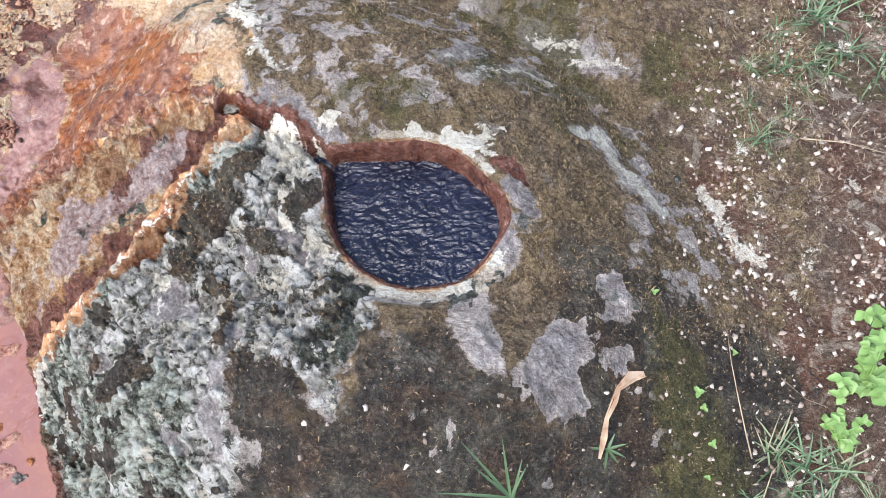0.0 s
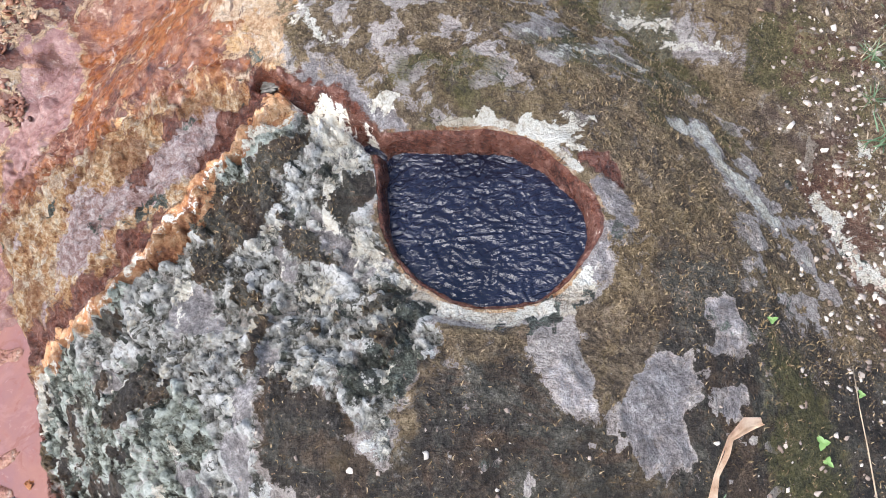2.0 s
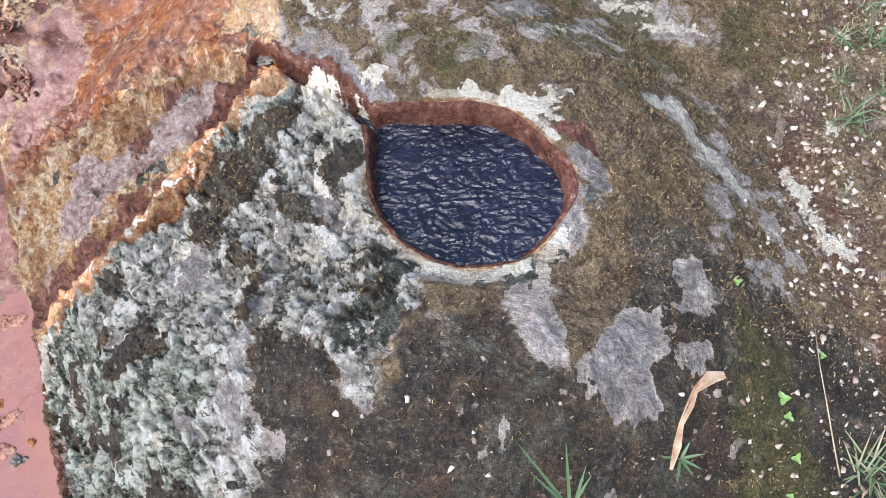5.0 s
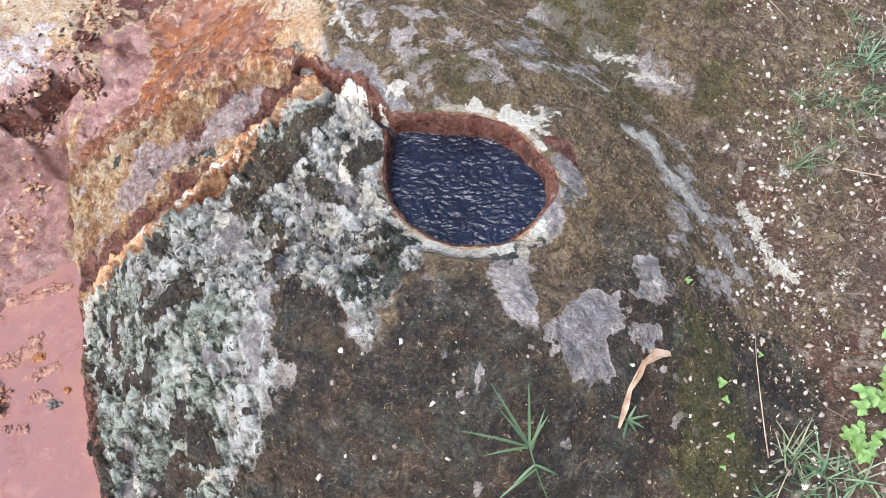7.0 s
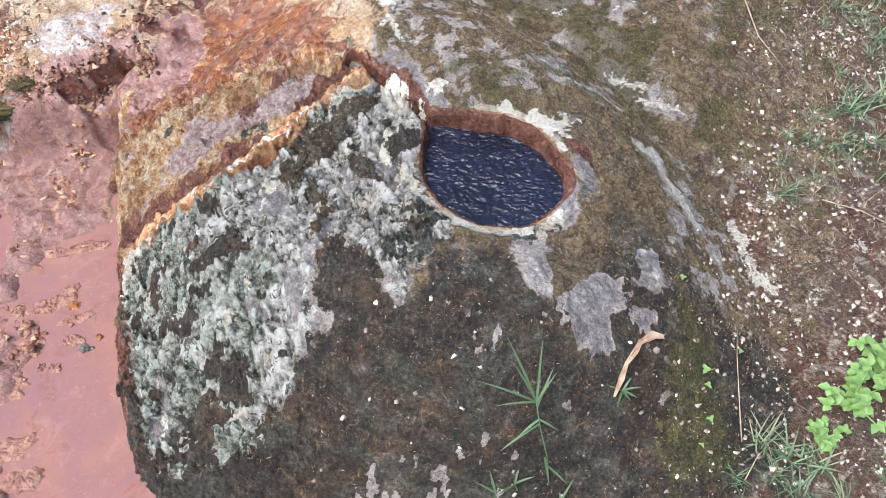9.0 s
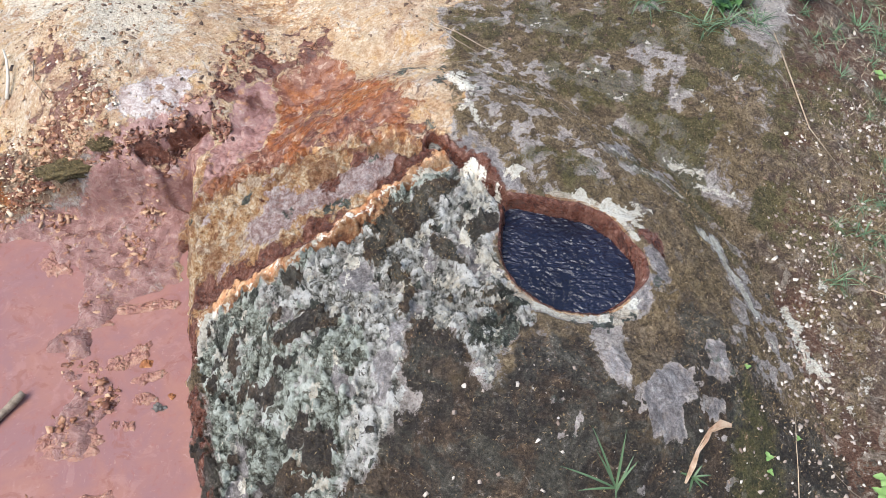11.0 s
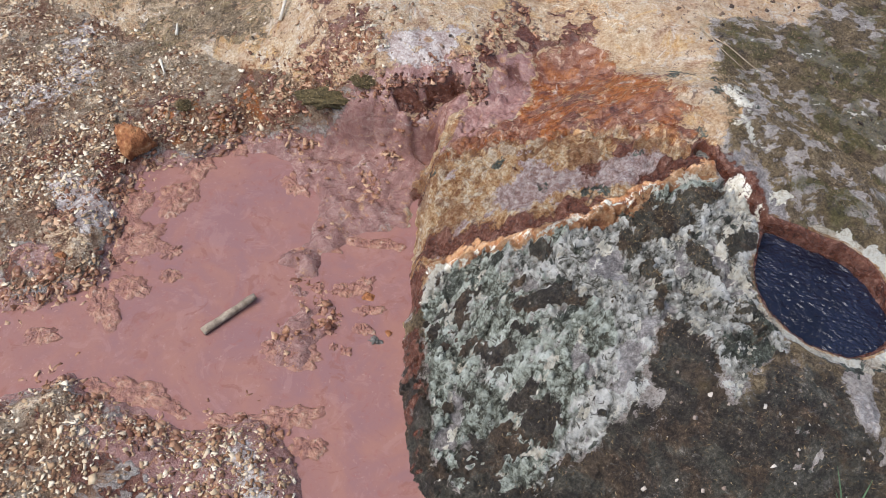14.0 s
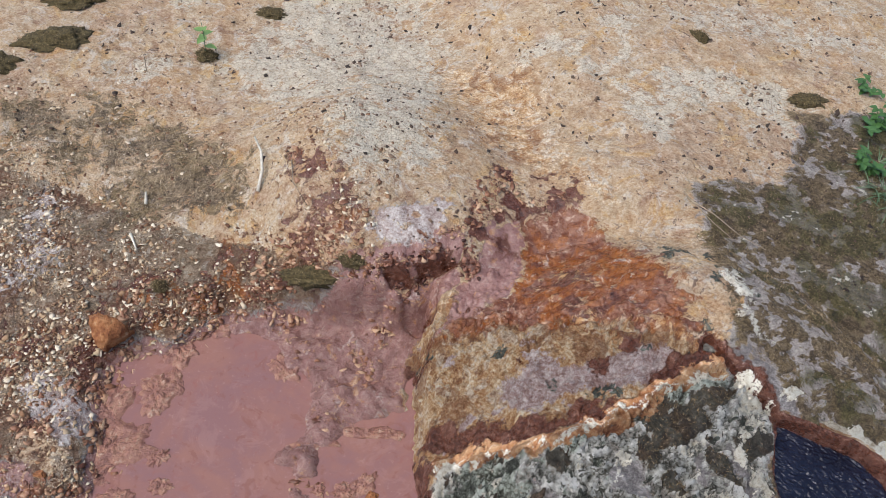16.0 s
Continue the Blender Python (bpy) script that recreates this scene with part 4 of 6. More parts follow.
    pale = np.maximum.reduce([patch(wx, wy, GREYFAR, 0.12) * (0.50 + 0.6 * sstep(0.40, 0.55, 0.5 * n1 + 0.5 * n2)), 0.6 * smear, 0.7 * sstep(0.58, 0.68, n3) * beyond * sstep(1.3, 1.5, y) * sstep(0.4, 0.55, n1)])
    debris = np.maximum(patch(wx, wy, DEBRIS, 0.04), 0.8 * patch(wx, wy, CHIPS, 0.04)) * sstep(0.38, 0.52, n2)
    rust = np.maximum(rust, 0.85 * debris)
    redshore = band(wx, wy, [(-1.872, 0.433), (-1.718, 0.577), (-1.619, 0.704), (-1.518, 0.844), (-1.384, 0.949), (-1.236, 1.031)], 0.10, 0.05) * (1 - mud)
    rust = np.maximum(rust, 0.60 * redshore * sstep(0.46, 0.56, n2))
    orange = np.maximum(orange, 0.56 * redshore * sstep(0.44, 0.58, n1))
    # wet film, coloured pale for the sky it reflects
    film = patch(wx, wy, FILM, 0.03) * sstep(0.40, 0.5, n2 * 0.6 + n1 * 0.4)
    film = np.maximum(film, np.maximum(0.85 * band(wx, wy, [(-1.646, 0.482), (-1.548, 0.431)], 0.045, 0.02), 0.75 * band(wx, wy, [(-0.916, 0.135), (-0.835, 0.080), (-0.795, 0.005)], 0.035, 0.02)))
    film = np.maximum(film, 0.6 * band(wx, wy, [(-1.993, 0.539), (-1.891, 0.756), (-2.016, 0.921)], 0.05, 0.03))
    puddle = np.exp(-(((x + 1.574) / 0.06) ** 2 + ((y - 0.284) / 0.04) ** 2) ** 1.5)
    mud = np.maximum(mud, puddle)
    flat = patch(wx, wy, MOSSFLAT, 0.08)
    moss = np.maximum(moss, flat * (0.30 + 0.6 * n1))
    moss = np.maximum(moss, sstep(0.52, 0.40, x - 0.12 * y) * sstep(0.05, 0.15, x) * (1 - top) * sstep(0.15, 0.3, y) * (0.30 + 0.55 * n2) * sstep(1.7, 1.5, y))
    moss = np.maximum(moss, np.exp(-(((x + 0.26) / 0.07) ** 2 + ((y - 1.93) / 0.04) ** 2)))
    far = np.hypot(x + 0.5, y - 0.9)
    moss = np.maximum(moss, 0.6 * sstep(1.7, 2.6, far) * sstep(0.50, 0.64, n3))
    soil = np.maximum(sstep(0.12, 0.20, x - 0.1 * y) * (1 - 0.9 * sstep(0.02, 0.06, dome(x, y))), sstep(-0.95, -1.2, x) * sstep(1.5, 1.2, y) * (1 - mud))
    soil = np.maximum(soil, (1 - top) * sstep(0.5, 0.3, y) * sstep(-0.6, -0.4, x))
    soil = np.maximum(soil, sstep(1.6, 2.4, far) * 0.45)
    bumps = mint * (0.7 * knobs(kx, ky, 0.019, 63) + 0.3 * knobs(kx, ky, 0.0075, 64)) * (0.4 + 0.6 * crag) + (1 - mint) * crag
    grown = left * (1 - lich)
    bumps = bumps * (1 - grown) + grown * (0.5 * knobs(kx, ky, 0.026, 67) + 0.5 * knobs(kx, ky, 0.016, 66))
    moss = moss * (1 - np.maximum.reduce([left, film, cream, 0.9 * violet * (1 - front)]))
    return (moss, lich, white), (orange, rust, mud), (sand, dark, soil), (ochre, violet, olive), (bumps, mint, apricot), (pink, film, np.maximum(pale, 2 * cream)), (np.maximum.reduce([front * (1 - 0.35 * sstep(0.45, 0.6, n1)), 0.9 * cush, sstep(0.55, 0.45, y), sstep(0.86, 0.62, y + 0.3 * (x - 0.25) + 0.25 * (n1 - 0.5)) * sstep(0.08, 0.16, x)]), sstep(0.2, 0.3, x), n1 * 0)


def sheet(name, xs, ys, height, keep=None):
    """A mesh over a grid of places, with the masks on its points."""
    x, y = (a.ravel() for a in np.meshgrid(xs, ys))
    z = height(x, y)
    nx, ny = len(xs), len(ys)
    i = np.arange(nx * ny).reshape(ny, nx)
    quads = np.stack([i[:-1, :-1], i[:-1, 1:], i[1:, 1:], i[1:, :-1]], -1).reshape(-1, 4)
    if keep is not None:
        ok = keep(x, y)
        quads = quads[ok[quads].all(1)]
        used = np.unique(quads)
        back = np.full(nx * ny, -1)
        back[used] = np.arange(len(used))
        quads, x, y, z = back[quads], x[used], y[used], z[used]
    me = bpy.data.meshes.new(name)
    me.vertices.add(len(x))
    me.vertices.foreach_set("co", np.stack([x, y, z], 1).astype(np.float32).ravel())
    me.loops.add(quads.size)
    me.loops.foreach_set("vertex_index", quads.astype(np.int32).ravel())
    me.polygons.add(len(quads))
    me.polygons.foreach_set("loop_start", (np.arange(len(quads)) * 4).astype(np.int32))
    me.polygons.foreach_set("use_smooth", np.ones(len(quads), bool))
    me.update(calc_edges=True)
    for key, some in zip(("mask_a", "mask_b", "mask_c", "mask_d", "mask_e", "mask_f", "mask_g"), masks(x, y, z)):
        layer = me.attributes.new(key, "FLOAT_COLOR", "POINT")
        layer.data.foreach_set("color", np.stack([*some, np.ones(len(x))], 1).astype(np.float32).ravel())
    me.materials.append(EARTH)
    return new(name, me)


def steps(*pieces):
    """Grid lines: stretches of (start, end, step), joined."""
    return np.unique(np.round(np.concatenate([np.arange(a, b, s) for a, b, s in pieces]), 4))


ground = sheet("ground", steps((-60, -12, 6), (-12, -4, 0.8), (-4, -2.4, 0.08), (-2.4, 0.9, 0.0065), (0.9, 2, 0.05), (2, 12, 0.8), (12, 61, 6)),
               steps((-60, -12, 6), (-12, -2, 0.8), (-2, -0.25, 0.06), (-0.25, 2.1, 0.0065), (2.1, 3.2, 0.02), (3.2, 5, 0.1), (5, 13, 0.8), (13, 61, 6)), ground_height)
tagged(ground, "red mud flat, tan sinter and mossy soil round the spring", "ground", kind="structure")
mound = sheet("sinter_mound", steps((-1.05, 0.50, 0.0028)), steps((-0.02, 1.50, 0.0028)), lambda x, y: mound_height(x, y) - 0.05 * sstep(0.012, 0.002, dome(x, y)), lambda x, y: dome(x, y) > 0.002)
tagged(mound, "mossy, lichen-crusted sinter mound with a round spring basin in it", "rock mound")


# ---- waters ----
def spring_water_material():
    n = Nodes("dark_spring_water")
    ripples = n.math("ADD", n.noise(62, 3, 0.55, 1.6, ((0.75, 1.3, 1), (0, 0, 0.25))), n.math("MULTIPLY", n.noise(150, 2, 0.5, 1.0), 0.35))
    n.bump(ripples, 0.55, 0.006)
    depth = n.span(n.noise(9, 4, 0.6), 0.35, 0.65)
    return n.done(n.mix(depth, (0.005, 0.006, 0.014), (0.010, 0.012, 0.025)), 0.06, IOR=1.4, Specular_IOR_Level=0.6)


def mud_water_material():
    n = Nodes("red_mud_water")
    v = n.span(n.noise(6, 5, 0.65, 0.6), 0.32, 0.68)
    col = n.ramp(v, (0.1, (0.228, 0.118, 0.110)), (0.5, (0.250, 0.124, 0.105)), (0.9, (0.272, 0.134, 0.104)))
    col = n.mix(n.math("MULTIPLY", n.span(n.noise(45, 5, 0.7, 0.8), 0.54, 0.68), 0.5), col, (0.25, 0.10, 0.08))
    col = n.mix(n.math("MULTIPLY", n.span(n.noise(13, 7, 0.72, 1.6), 0.53, 0.62), 0.28), col, (0.33, 0.19, 0.165))
    col = n.mix(n.math("MULTIPLY", n.span(n.noise(90, 5, 0.7, 0.6), 0.60, 0.68), 0.45), col, (0.36, 0.23, 0.19))
    col = n.mix(n.math("MULTIPLY", n.span(n.noise(17, 6, 0.7, 1.2, ((1, 1, 1), (0.3, 0.5, 0.8))), 0.57, 0.63), 0.5), col, (0.21, 0.085, 0.060))
    n.bump(n.noise(42, 5, 0.66, 0.5), 0.16, 0.004)
    return n.done(col, 0.07, IOR=1.4)


def disc(name, ring, z, material):
    bm = bmesh.new()
    bm.faces.new([bm.verts.new((x, y, z)) for x, y in ring])
    me = bpy.data.meshes.new(name)
    bm.to_mesh(me), bm.free()
    me.materials.append(material)
    return new(name, me)


def rippled_disc(name, z, material):
    """The spring's surface, broken into small waves by the gas that wells up."""
    cx, cy, rx, ry = POOL
    bm = bmesh.new()
    rows = []
    for i in range(181):
        row = []
        for j in range(181):
            u, v = i / 90 - 1, j / 90 - 1
            px, py = cx + 1.25 * rx * u, cy + 1.3 * ry * v
            warp = noise.noise_vector(Vector((px * 26, py * 26, 7.0))) * 0.016
            q = Vector((px, py, 0)) + warp
            ridge = (1 - abs(noise.noise(Vector((q.x * 46, q.y * 74, 1.0))))) ** 2 + 0.8 * (1 - abs(noise.noise(Vector((q.x * 88 + 9, q.y * 120, 4.0))))) ** 2
            w = ridge + 0.5 * noise.noise(Vector((q.x * 30, q.y * 38, 9.0))) + 0.25 * noise.noise(q * 190)
            row.append(bm.verts.new((px, py, z - 0.0026 + 0.0024 * w)))
        rows.append(row)
    for a, b in zip(rows[:-1], rows[1:]):
        for k in range(180):
            bm.faces.new((a[k], b[k], b[k + 1], a[k + 1]))
    me = bpy.data.meshes.new(name)
    for f in bm.faces:
        f.smooth = True
    bm.to_mesh(me), bm.free()
    me.materials.append(material)
    return new(name, me)


spring_water = rippled_disc("spring_water", POOL_Z, spring_water_material())
tagged(spring_water, "dark rippled water filling the round spring basin", "water", kind="structure")
mud_water = disc("mud_water", [(-2.6, -1.2), (-0.4, -1.2), (-0.55, 0.3), (-0.6, 0.6), (-0.75, 1.2), (-1.4, 1.15), (-2.6, 0.5)], WATER, mud_water_material())
tagged(mud_water, "opaque brick-red mud water standing in the shallow basin", "water", kind="structure")


# ---- tools for the things ----
def part(name, bm, material, parent=None, label=""):
    """Links a bmesh as one mesh object, under a thing or a part where one is given."""
    me = bpy.data.meshes.new(name)
    for f in bm.faces:
        f.smooth = True
    bm.to_mesh(me), bm.free()
    me.materials.append(material)
    ob = new(name, me)
    if parent:
        ob.parent = parent
    if label:
        ob["label"] = label
    return ob


def top_at(x, y):
    """Height of the place: mound or ground."""
    a, b = np.array([x], float), np.array([y], float)
    g = float(ground_height(a, b)[0])
    return max(g, float(mound_height(a, b)[0])) if float(dome(a, b)[0]) > 0.012 else g


def tops(x, y):
    return np.where(dome(x, y) > 0.012, np.maximum(mound_height(x, y), ground_height(x, y)), ground_height(x, y))


def blob(rx, ry, rz, rough=0.25, seed=0, level=3, grain=2.2):
    """An uneven lump, flat underneath."""
    bm = bmesh.new()
    bmesh.ops.create_icosphere(bm, subdivisions=level, radius=1)
    off = Vector((seed * 3.1, seed * 1.7, seed * 0.9))
    for v in bm.verts:
        k = 1 + rough * (noise.fractal(v.co * grain + off, 0.8, 2.0, 4))
        v.co *= k
        v.co = Vector((v.co.x * rx, v.co.y * ry, max(v.co.z, -0.35) * rz))
    return bm


def tube(points, radii, sides=8, bm=None, lump=0.0):
    """A round, tapering rod along points."""
    bm = bm or bmesh.new()
    points = [Vector(p) for p in points]
    rings = []
    for k, p in enumerate(points):
        way = (points[min(k + 1, len(points) - 1)] - points[max(k - 1, 0)]).normalized()
        a = way.orthogonal().normalized()
        b = way.cross(a)
        r = radii[k] if isinstance(radii, (list, tuple)) else radii
        ring = []
        for s in range(sides):
            t = s * math.tau / sides
            q = 1 + lump * noise.noise(p * 90 + Vector((s * 1.3, 0, 0)))
            ring.append(bm.verts.new(p + (a * math.cos(t) + b * math.sin(t)) * r * q))
        rings.append(ring)
    for u, v in zip(rings[:-1], rings[1:]):
        for s in range(sides):
            bm.faces.new((u[s], u[(s + 1) % sides], v[(s + 1) % sides], v[s]))
    bm.faces.new(rings[0][::-1]), bm.faces.new(rings[-1])
    return bm


def blade(base, way, length, width, droop=0.5, bm=None, side=None, n=6, fold=0.35):
    """A grass blade: a folded strip that narrows to its tip and bends down."""
    bm = bm or bmesh.new()
    base, way = Vector(base), Vector(way).normalized()
    side = (side or way.cross(Vector((0, 0, 1)))).normalized() if (way.cross(Vector((0, 0, 1)))).length > 1e-3 or side else Vector((1, 0, 0))
    rows, p, d = [], base.copy(), way.copy()
    for k in range(n + 1):
        t = k / n
        w = width * (0.55 + 0.45 * math.sin(min(1, t * 2.2) * math.pi / 2)) * (1 - t**2.2) * 0.5 + 0.0002
        up = side.cross(d).normalized()
        rows.append((bm.verts.new(p - side * w + up * w * fold), bm.verts.new(p), bm.verts.new(p + side * w + up * w * fold)))
        p = p + d * length / n
        d = (d + Vector((0, 0, -droop / n))).normalized()
    for a, b in zip(rows[:-1], rows[1:]):
        bm.faces.new((a[0], a[1], b[1], b[0])), bm.faces.new((a[1], a[2], b[2], b[1]))
    return bm


def leaf(base, way, up, length, width, bm=None, lobes=0.0, cup=0.25, droop=0.2, n=8):
    """A broad leaf with a fold along its rib, its edge cut into teeth where lobes is over nothing."""
    bm = bm or bmesh.new()
    base, way = Vector(base), Vector(way).normalized()
    side = way.cross(Vector(up)).normalized()
    up = side.cross(way).normalized()
    rows = []
    for k in range(n + 1):
        t = k / n
        w = width * 0.5 * math.sin(math.pi * min(1.0, t**0.75)) * (1 + lobes * math.cos(t * 5.2 * math.pi)) + 0.0003
        mid = base + way * length * t - up * droop * length * t * t
        rows.append((bm.verts.new(mid - side * w + up * cup * w), bm.verts.new(mid - side * w * 0.5 + up * cup * w * 0.35), bm.verts.new(mid), bm.verts.new(mid + side * w * 0.5 + up * cup * w * 0.35), bm.verts.new(mid + side * w + up * cup * w)))
    for a, b in zip(rows[:-1], rows[1:]):
        for s in range(4):
            bm.faces.new((a[s], a[s + 1], b[s + 1], b[s]))
    return bm


def empty(name, x, y, z, label, category, group=""):
    ob = new(name)
    ob.location = (x, y, z)
    ob.empty_display_size = 0.02
    return tagged(ob, label, category, group)


# ---- materials of the things ----
WOOD = plain("weathered_stick", ((0.3, (0.10, 0.07, 0.045)), (0.55, (0.27, 0.21, 0.15)), (0.75, (0.42, 0.36, 0.27))), 55, 0.75, 0.5, 0.002)
DRIFT = plain("bleached_twig", ((0.3, (0.45, 0.40, 0.32)), (0.7, (0.72, 0.68, 0.58))), 80, 0.8)
ROCK = plain("iron_stained_rock", ((0.3, (0.13, 0.035, 0.012)), (0.48, (0.30, 0.11, 0.036)), (0.62, (0.44, 0.21, 0.085)), (0.75, (0.62, 0.46, 0.30))), 42, 0.8, 1.0, 0.012)
CLUMP = plain("dark_moss", ((0.3, (0.022, 0.018, 0.008)), (0.5, (0.085, 0.062, 0.022)), (0.7, (0.18, 0.135, 0.060))), 140, 0.95, 0.8, 0.006)
STRAW = plain("dry_straw", ((0.3, (0.22, 0.16, 0.10)), (0.7, (0.48, 0.38, 0.26))), 60, 0.7, 0.0)
DEAD = plain("dead_leaf", ((0.3, (0.30, 0.16, 0.09)), (0.45, (0.58, 0.40, 0.27)), (0.65, (0.76, 0.62, 0.47))), 45, 0.65, 0.4, 0.002)
GRASS = plain("grass_blade", ((0.25, (0.045, 0.085, 0.035)), (0.5, (0.09, 0.15, 0.07)), (0.8, (0.17, 0.25, 0.13))), 25, 0.5, 0.0, by_island=0.5)
PALEGRASS = plain("pale_grass", ((0.2, (0.045, 0.085, 0.033)), (0.45, (0.095, 0.15, 0.066)), (0.7, (0.19, 0.225, 0.125)), (0.9, (0.30, 0.26, 0.17))), 25, 0.6, 0.0, by_island=0.75)
GREEN = plain("fresh_leaf", ((0.25, (0.10, 0.19, 0.045)), (0.55, (0.18, 0.30, 0.085)), (0.8, (0.29, 0.40, 0.15))), 30, 0.45, 0.2, 0.001, by_island=0.4)
DEEP = plain("shrub_leaf", ((0.25, (0.02, 0.055, 0.012)), (0.5, (0.05, 0.12, 0.03)), (0.8, (0.12, 0.24, 0.06))), 20, 0.5, 0.0, by_island=0.6)
FLAKE = plain("sinter_flakes", ((0.15, (0.12, 0.050, 0.024)), (0.35, (0.27, 0.145, 0.072)), (0.6, (0.44, 0.32, 0.19)), (0.85, (0.72, 0.62, 0.47))), 90, 0.8, 0.3, 0.002, by_island=0.8)
PEBBLE = plain("pale_pebbles", ((0.15, (0.17, 0.12, 0.09)), (0.5, (0.34, 0.275, 0.225)), (0.85, (0.60, 0.54, 0.46))), 120, 0.8, 0.3, 0.001, by_island=0.7)
CHIP = plain("dark_litter", ((0.2, (0.035, 0.022, 0.016)), (0.5, (0.10, 0.06, 0.04)), (0.8, (0.26, 0.17, 0.11))), 60, 0.85, 0.0, by_island=0.8)
FIBRE = plain("moss_fibres", ((0.1, (0.0389, 0.0259, 0.0130)), (0.4, (0.1216, 0.0810, 0.0389)), (0.7, (0.2268, 0.1588, 0.0745)), (0.95, (0.4212, 0.3160, 0.1864))), 30, 0.9, 0.0, by_island=0.85)
REDLUMP = plain("red_mud_lumps", ((0.2, (0.11, 0.038, 0.020)), (0.5, (0.26, 0.115, 0.058)), (0.8, (0.48, 0.31, 0.19))), 70, 0.4, 0.5, 0.003, by_island=0.6)
LEDGE = plain("rust_crumb", ((0.25, (0.04, 0.011, 0.006)), (0.5, (0.12, 0.038, 0.02)), (0.75, (0.26, 0.12, 0.075))), 45, 0.5, 0.5, 0.003, by_island=0.6)
rng = np.random.default_rng(7)


def soup(name, verts, faces, material, label, category):
    """Many small pieces as one mesh of stuff."""
    me = bpy.data.meshes.new(name)
    me.vertices.add(len(verts))
    me.vertices.foreach_set("co", np.asarray(verts, np.float32).ravel())
    me.loops.add(faces.size)
    me.loops.foreach_set("vertex_index", faces.astype(np.int32).ravel())
    me.polygons.add(len(faces))
    me.polygons.foreach_set("loop_start", (np.arange(len(faces)) * faces.shape[1]).astype(np.int32))
    me.update(calc_edges=True)
    me.materials.append(material)
    return tagged(new(name, me), label, category, kind="stuff")


def turned(pts, yaw, tilt, lean):
    """Rows of local points (pieces, points, 3), each piece turned by its own angles."""
    cy, sy, ct, st, cl, sl = np.cos(yaw), np.sin(yaw), np.cos(tilt), np.sin(tilt), np.cos(lean), np.sin(lean)
    x, y, z = pts[..., 0], pts[..., 1], pts[..., 2]
    y, z = y * ct[:, None] - z * st[:, None], y * st[:, None] + z * ct[:, None]
    x, z = x * cl[:, None] + z * sl[:, None], -x * sl[:, None] + z * cl[:, None]
    return np.stack([x * cy[:, None] - y * sy[:, None], x * sy[:, None] + y * cy[:, None], z], -1)


def scatter(count, box, chance):
    """Places in a box, kept by chance, a function of x and y from 0 to 1."""
    x, y = rng.uniform(box[0], box[1], count * 6), rng.uniform(box[2], box[3], count * 6)
    ok = rng.uniform(0, 1, len(x)) < chance(x, y)
    return x[ok][:count], y[ok][:count]


def plates(name, x, y, size, material, label, category, thick=0.3, tilt=0.45, lift=0.25, sides=6):
    """Irregular chips: a ragged top face and its edge, lying at all tilts."""
    k = len(x)
    ang = (np.arange(sides) + rng.uniform(-0.3, 0.3, (k, sides))) * math.tau / sides
    rad = size[:, None] * rng.uniform(0.35, 1.2, (k, sides)) * np.where(rng.random(k) < 0.5, 1, 0.8)[:, None]
    squash = rng.uniform(0.40, 1.0, k)[:, None]
    rim = np.stack([rad * np.cos(ang), rad * np.sin(ang) * squash, rng.normal(0, 0.13, (k, sides)) * size[:, None]], -1)
    low = rim * [0.9, 0.9, 1] - np.stack([0 * rad, 0 * rad, np.broadcast_to((size * thick)[:, None], rad.shape)], -1)
    mid = np.stack([rng.normal(0, 0.1, k) * size, rng.normal(0, 0.1, k) * size, size * rng.uniform(-0.12, 0.16, k) * min(1, 3 * thick)], -1)[:, None]
    pts = turned(np.concatenate([rim, low, mid], 1), rng.uniform(0, 6.28, k), rng.normal(0, tilt, k), rng.normal(0, tilt, k))
    z = np.maximum(tops(x, y), WATER - 0.002) + size * lift
    pts = pts + np.stack([x, y, z], -1)[:, None]
    s = np.arange(sides)
    t = (s + 1) % sides
    one = np.concatenate([np.stack([s, t, 0 * s + 2 * sides], -1), np.stack([s, s + sides, t], -1), np.stack([t, s + sides, t + sides], -1)])
    faces = (one[None] + (np.arange(k) * (2 * sides + 1))[:, None, None]).reshape(-1, 3)
    return soup(name, pts.reshape(-1, 3), faces, material, label, category)


# ---- flakes, pebbles, litter, moss fibres ----
def bank_chance(x, y):
    bd = basin_depth(x, y)
    near = sstep(0.01, -0.05, bd) * (dome(x, y) < 0.004)
    clump = (0.25 + 0.75 * sstep(0.40, 0.6, fnoise(x, y, 0.16, 91))) * (1 - 0.75 * patch(x, y, MOSSFLAT, 0.08))
    left = sstep(-0.98, -1.15, x + 0.25 * (y - 0.9)) * sstep(1.55, 1.15, y)
    front = sstep(0.25, 0.12, y) * sstep(-0.70, -0.85, x)
    return near * np.maximum(left, front) * clump * (0.35 + 0.65 * sstep(0.2, -0.4, y - 1.1))


x, y = scatter(26000, (-2.5, -0.6, -0.25, 1.6), bank_chance)
plates("sinter_flakes", x, y, 0.0025 + 0.009 * rng.random(len(x)) ** 2.6, FLAKE, "loose cream and ochre sinter flakes on the mud bank", "flakes", 0.07, 0.28, 0.12, 7)
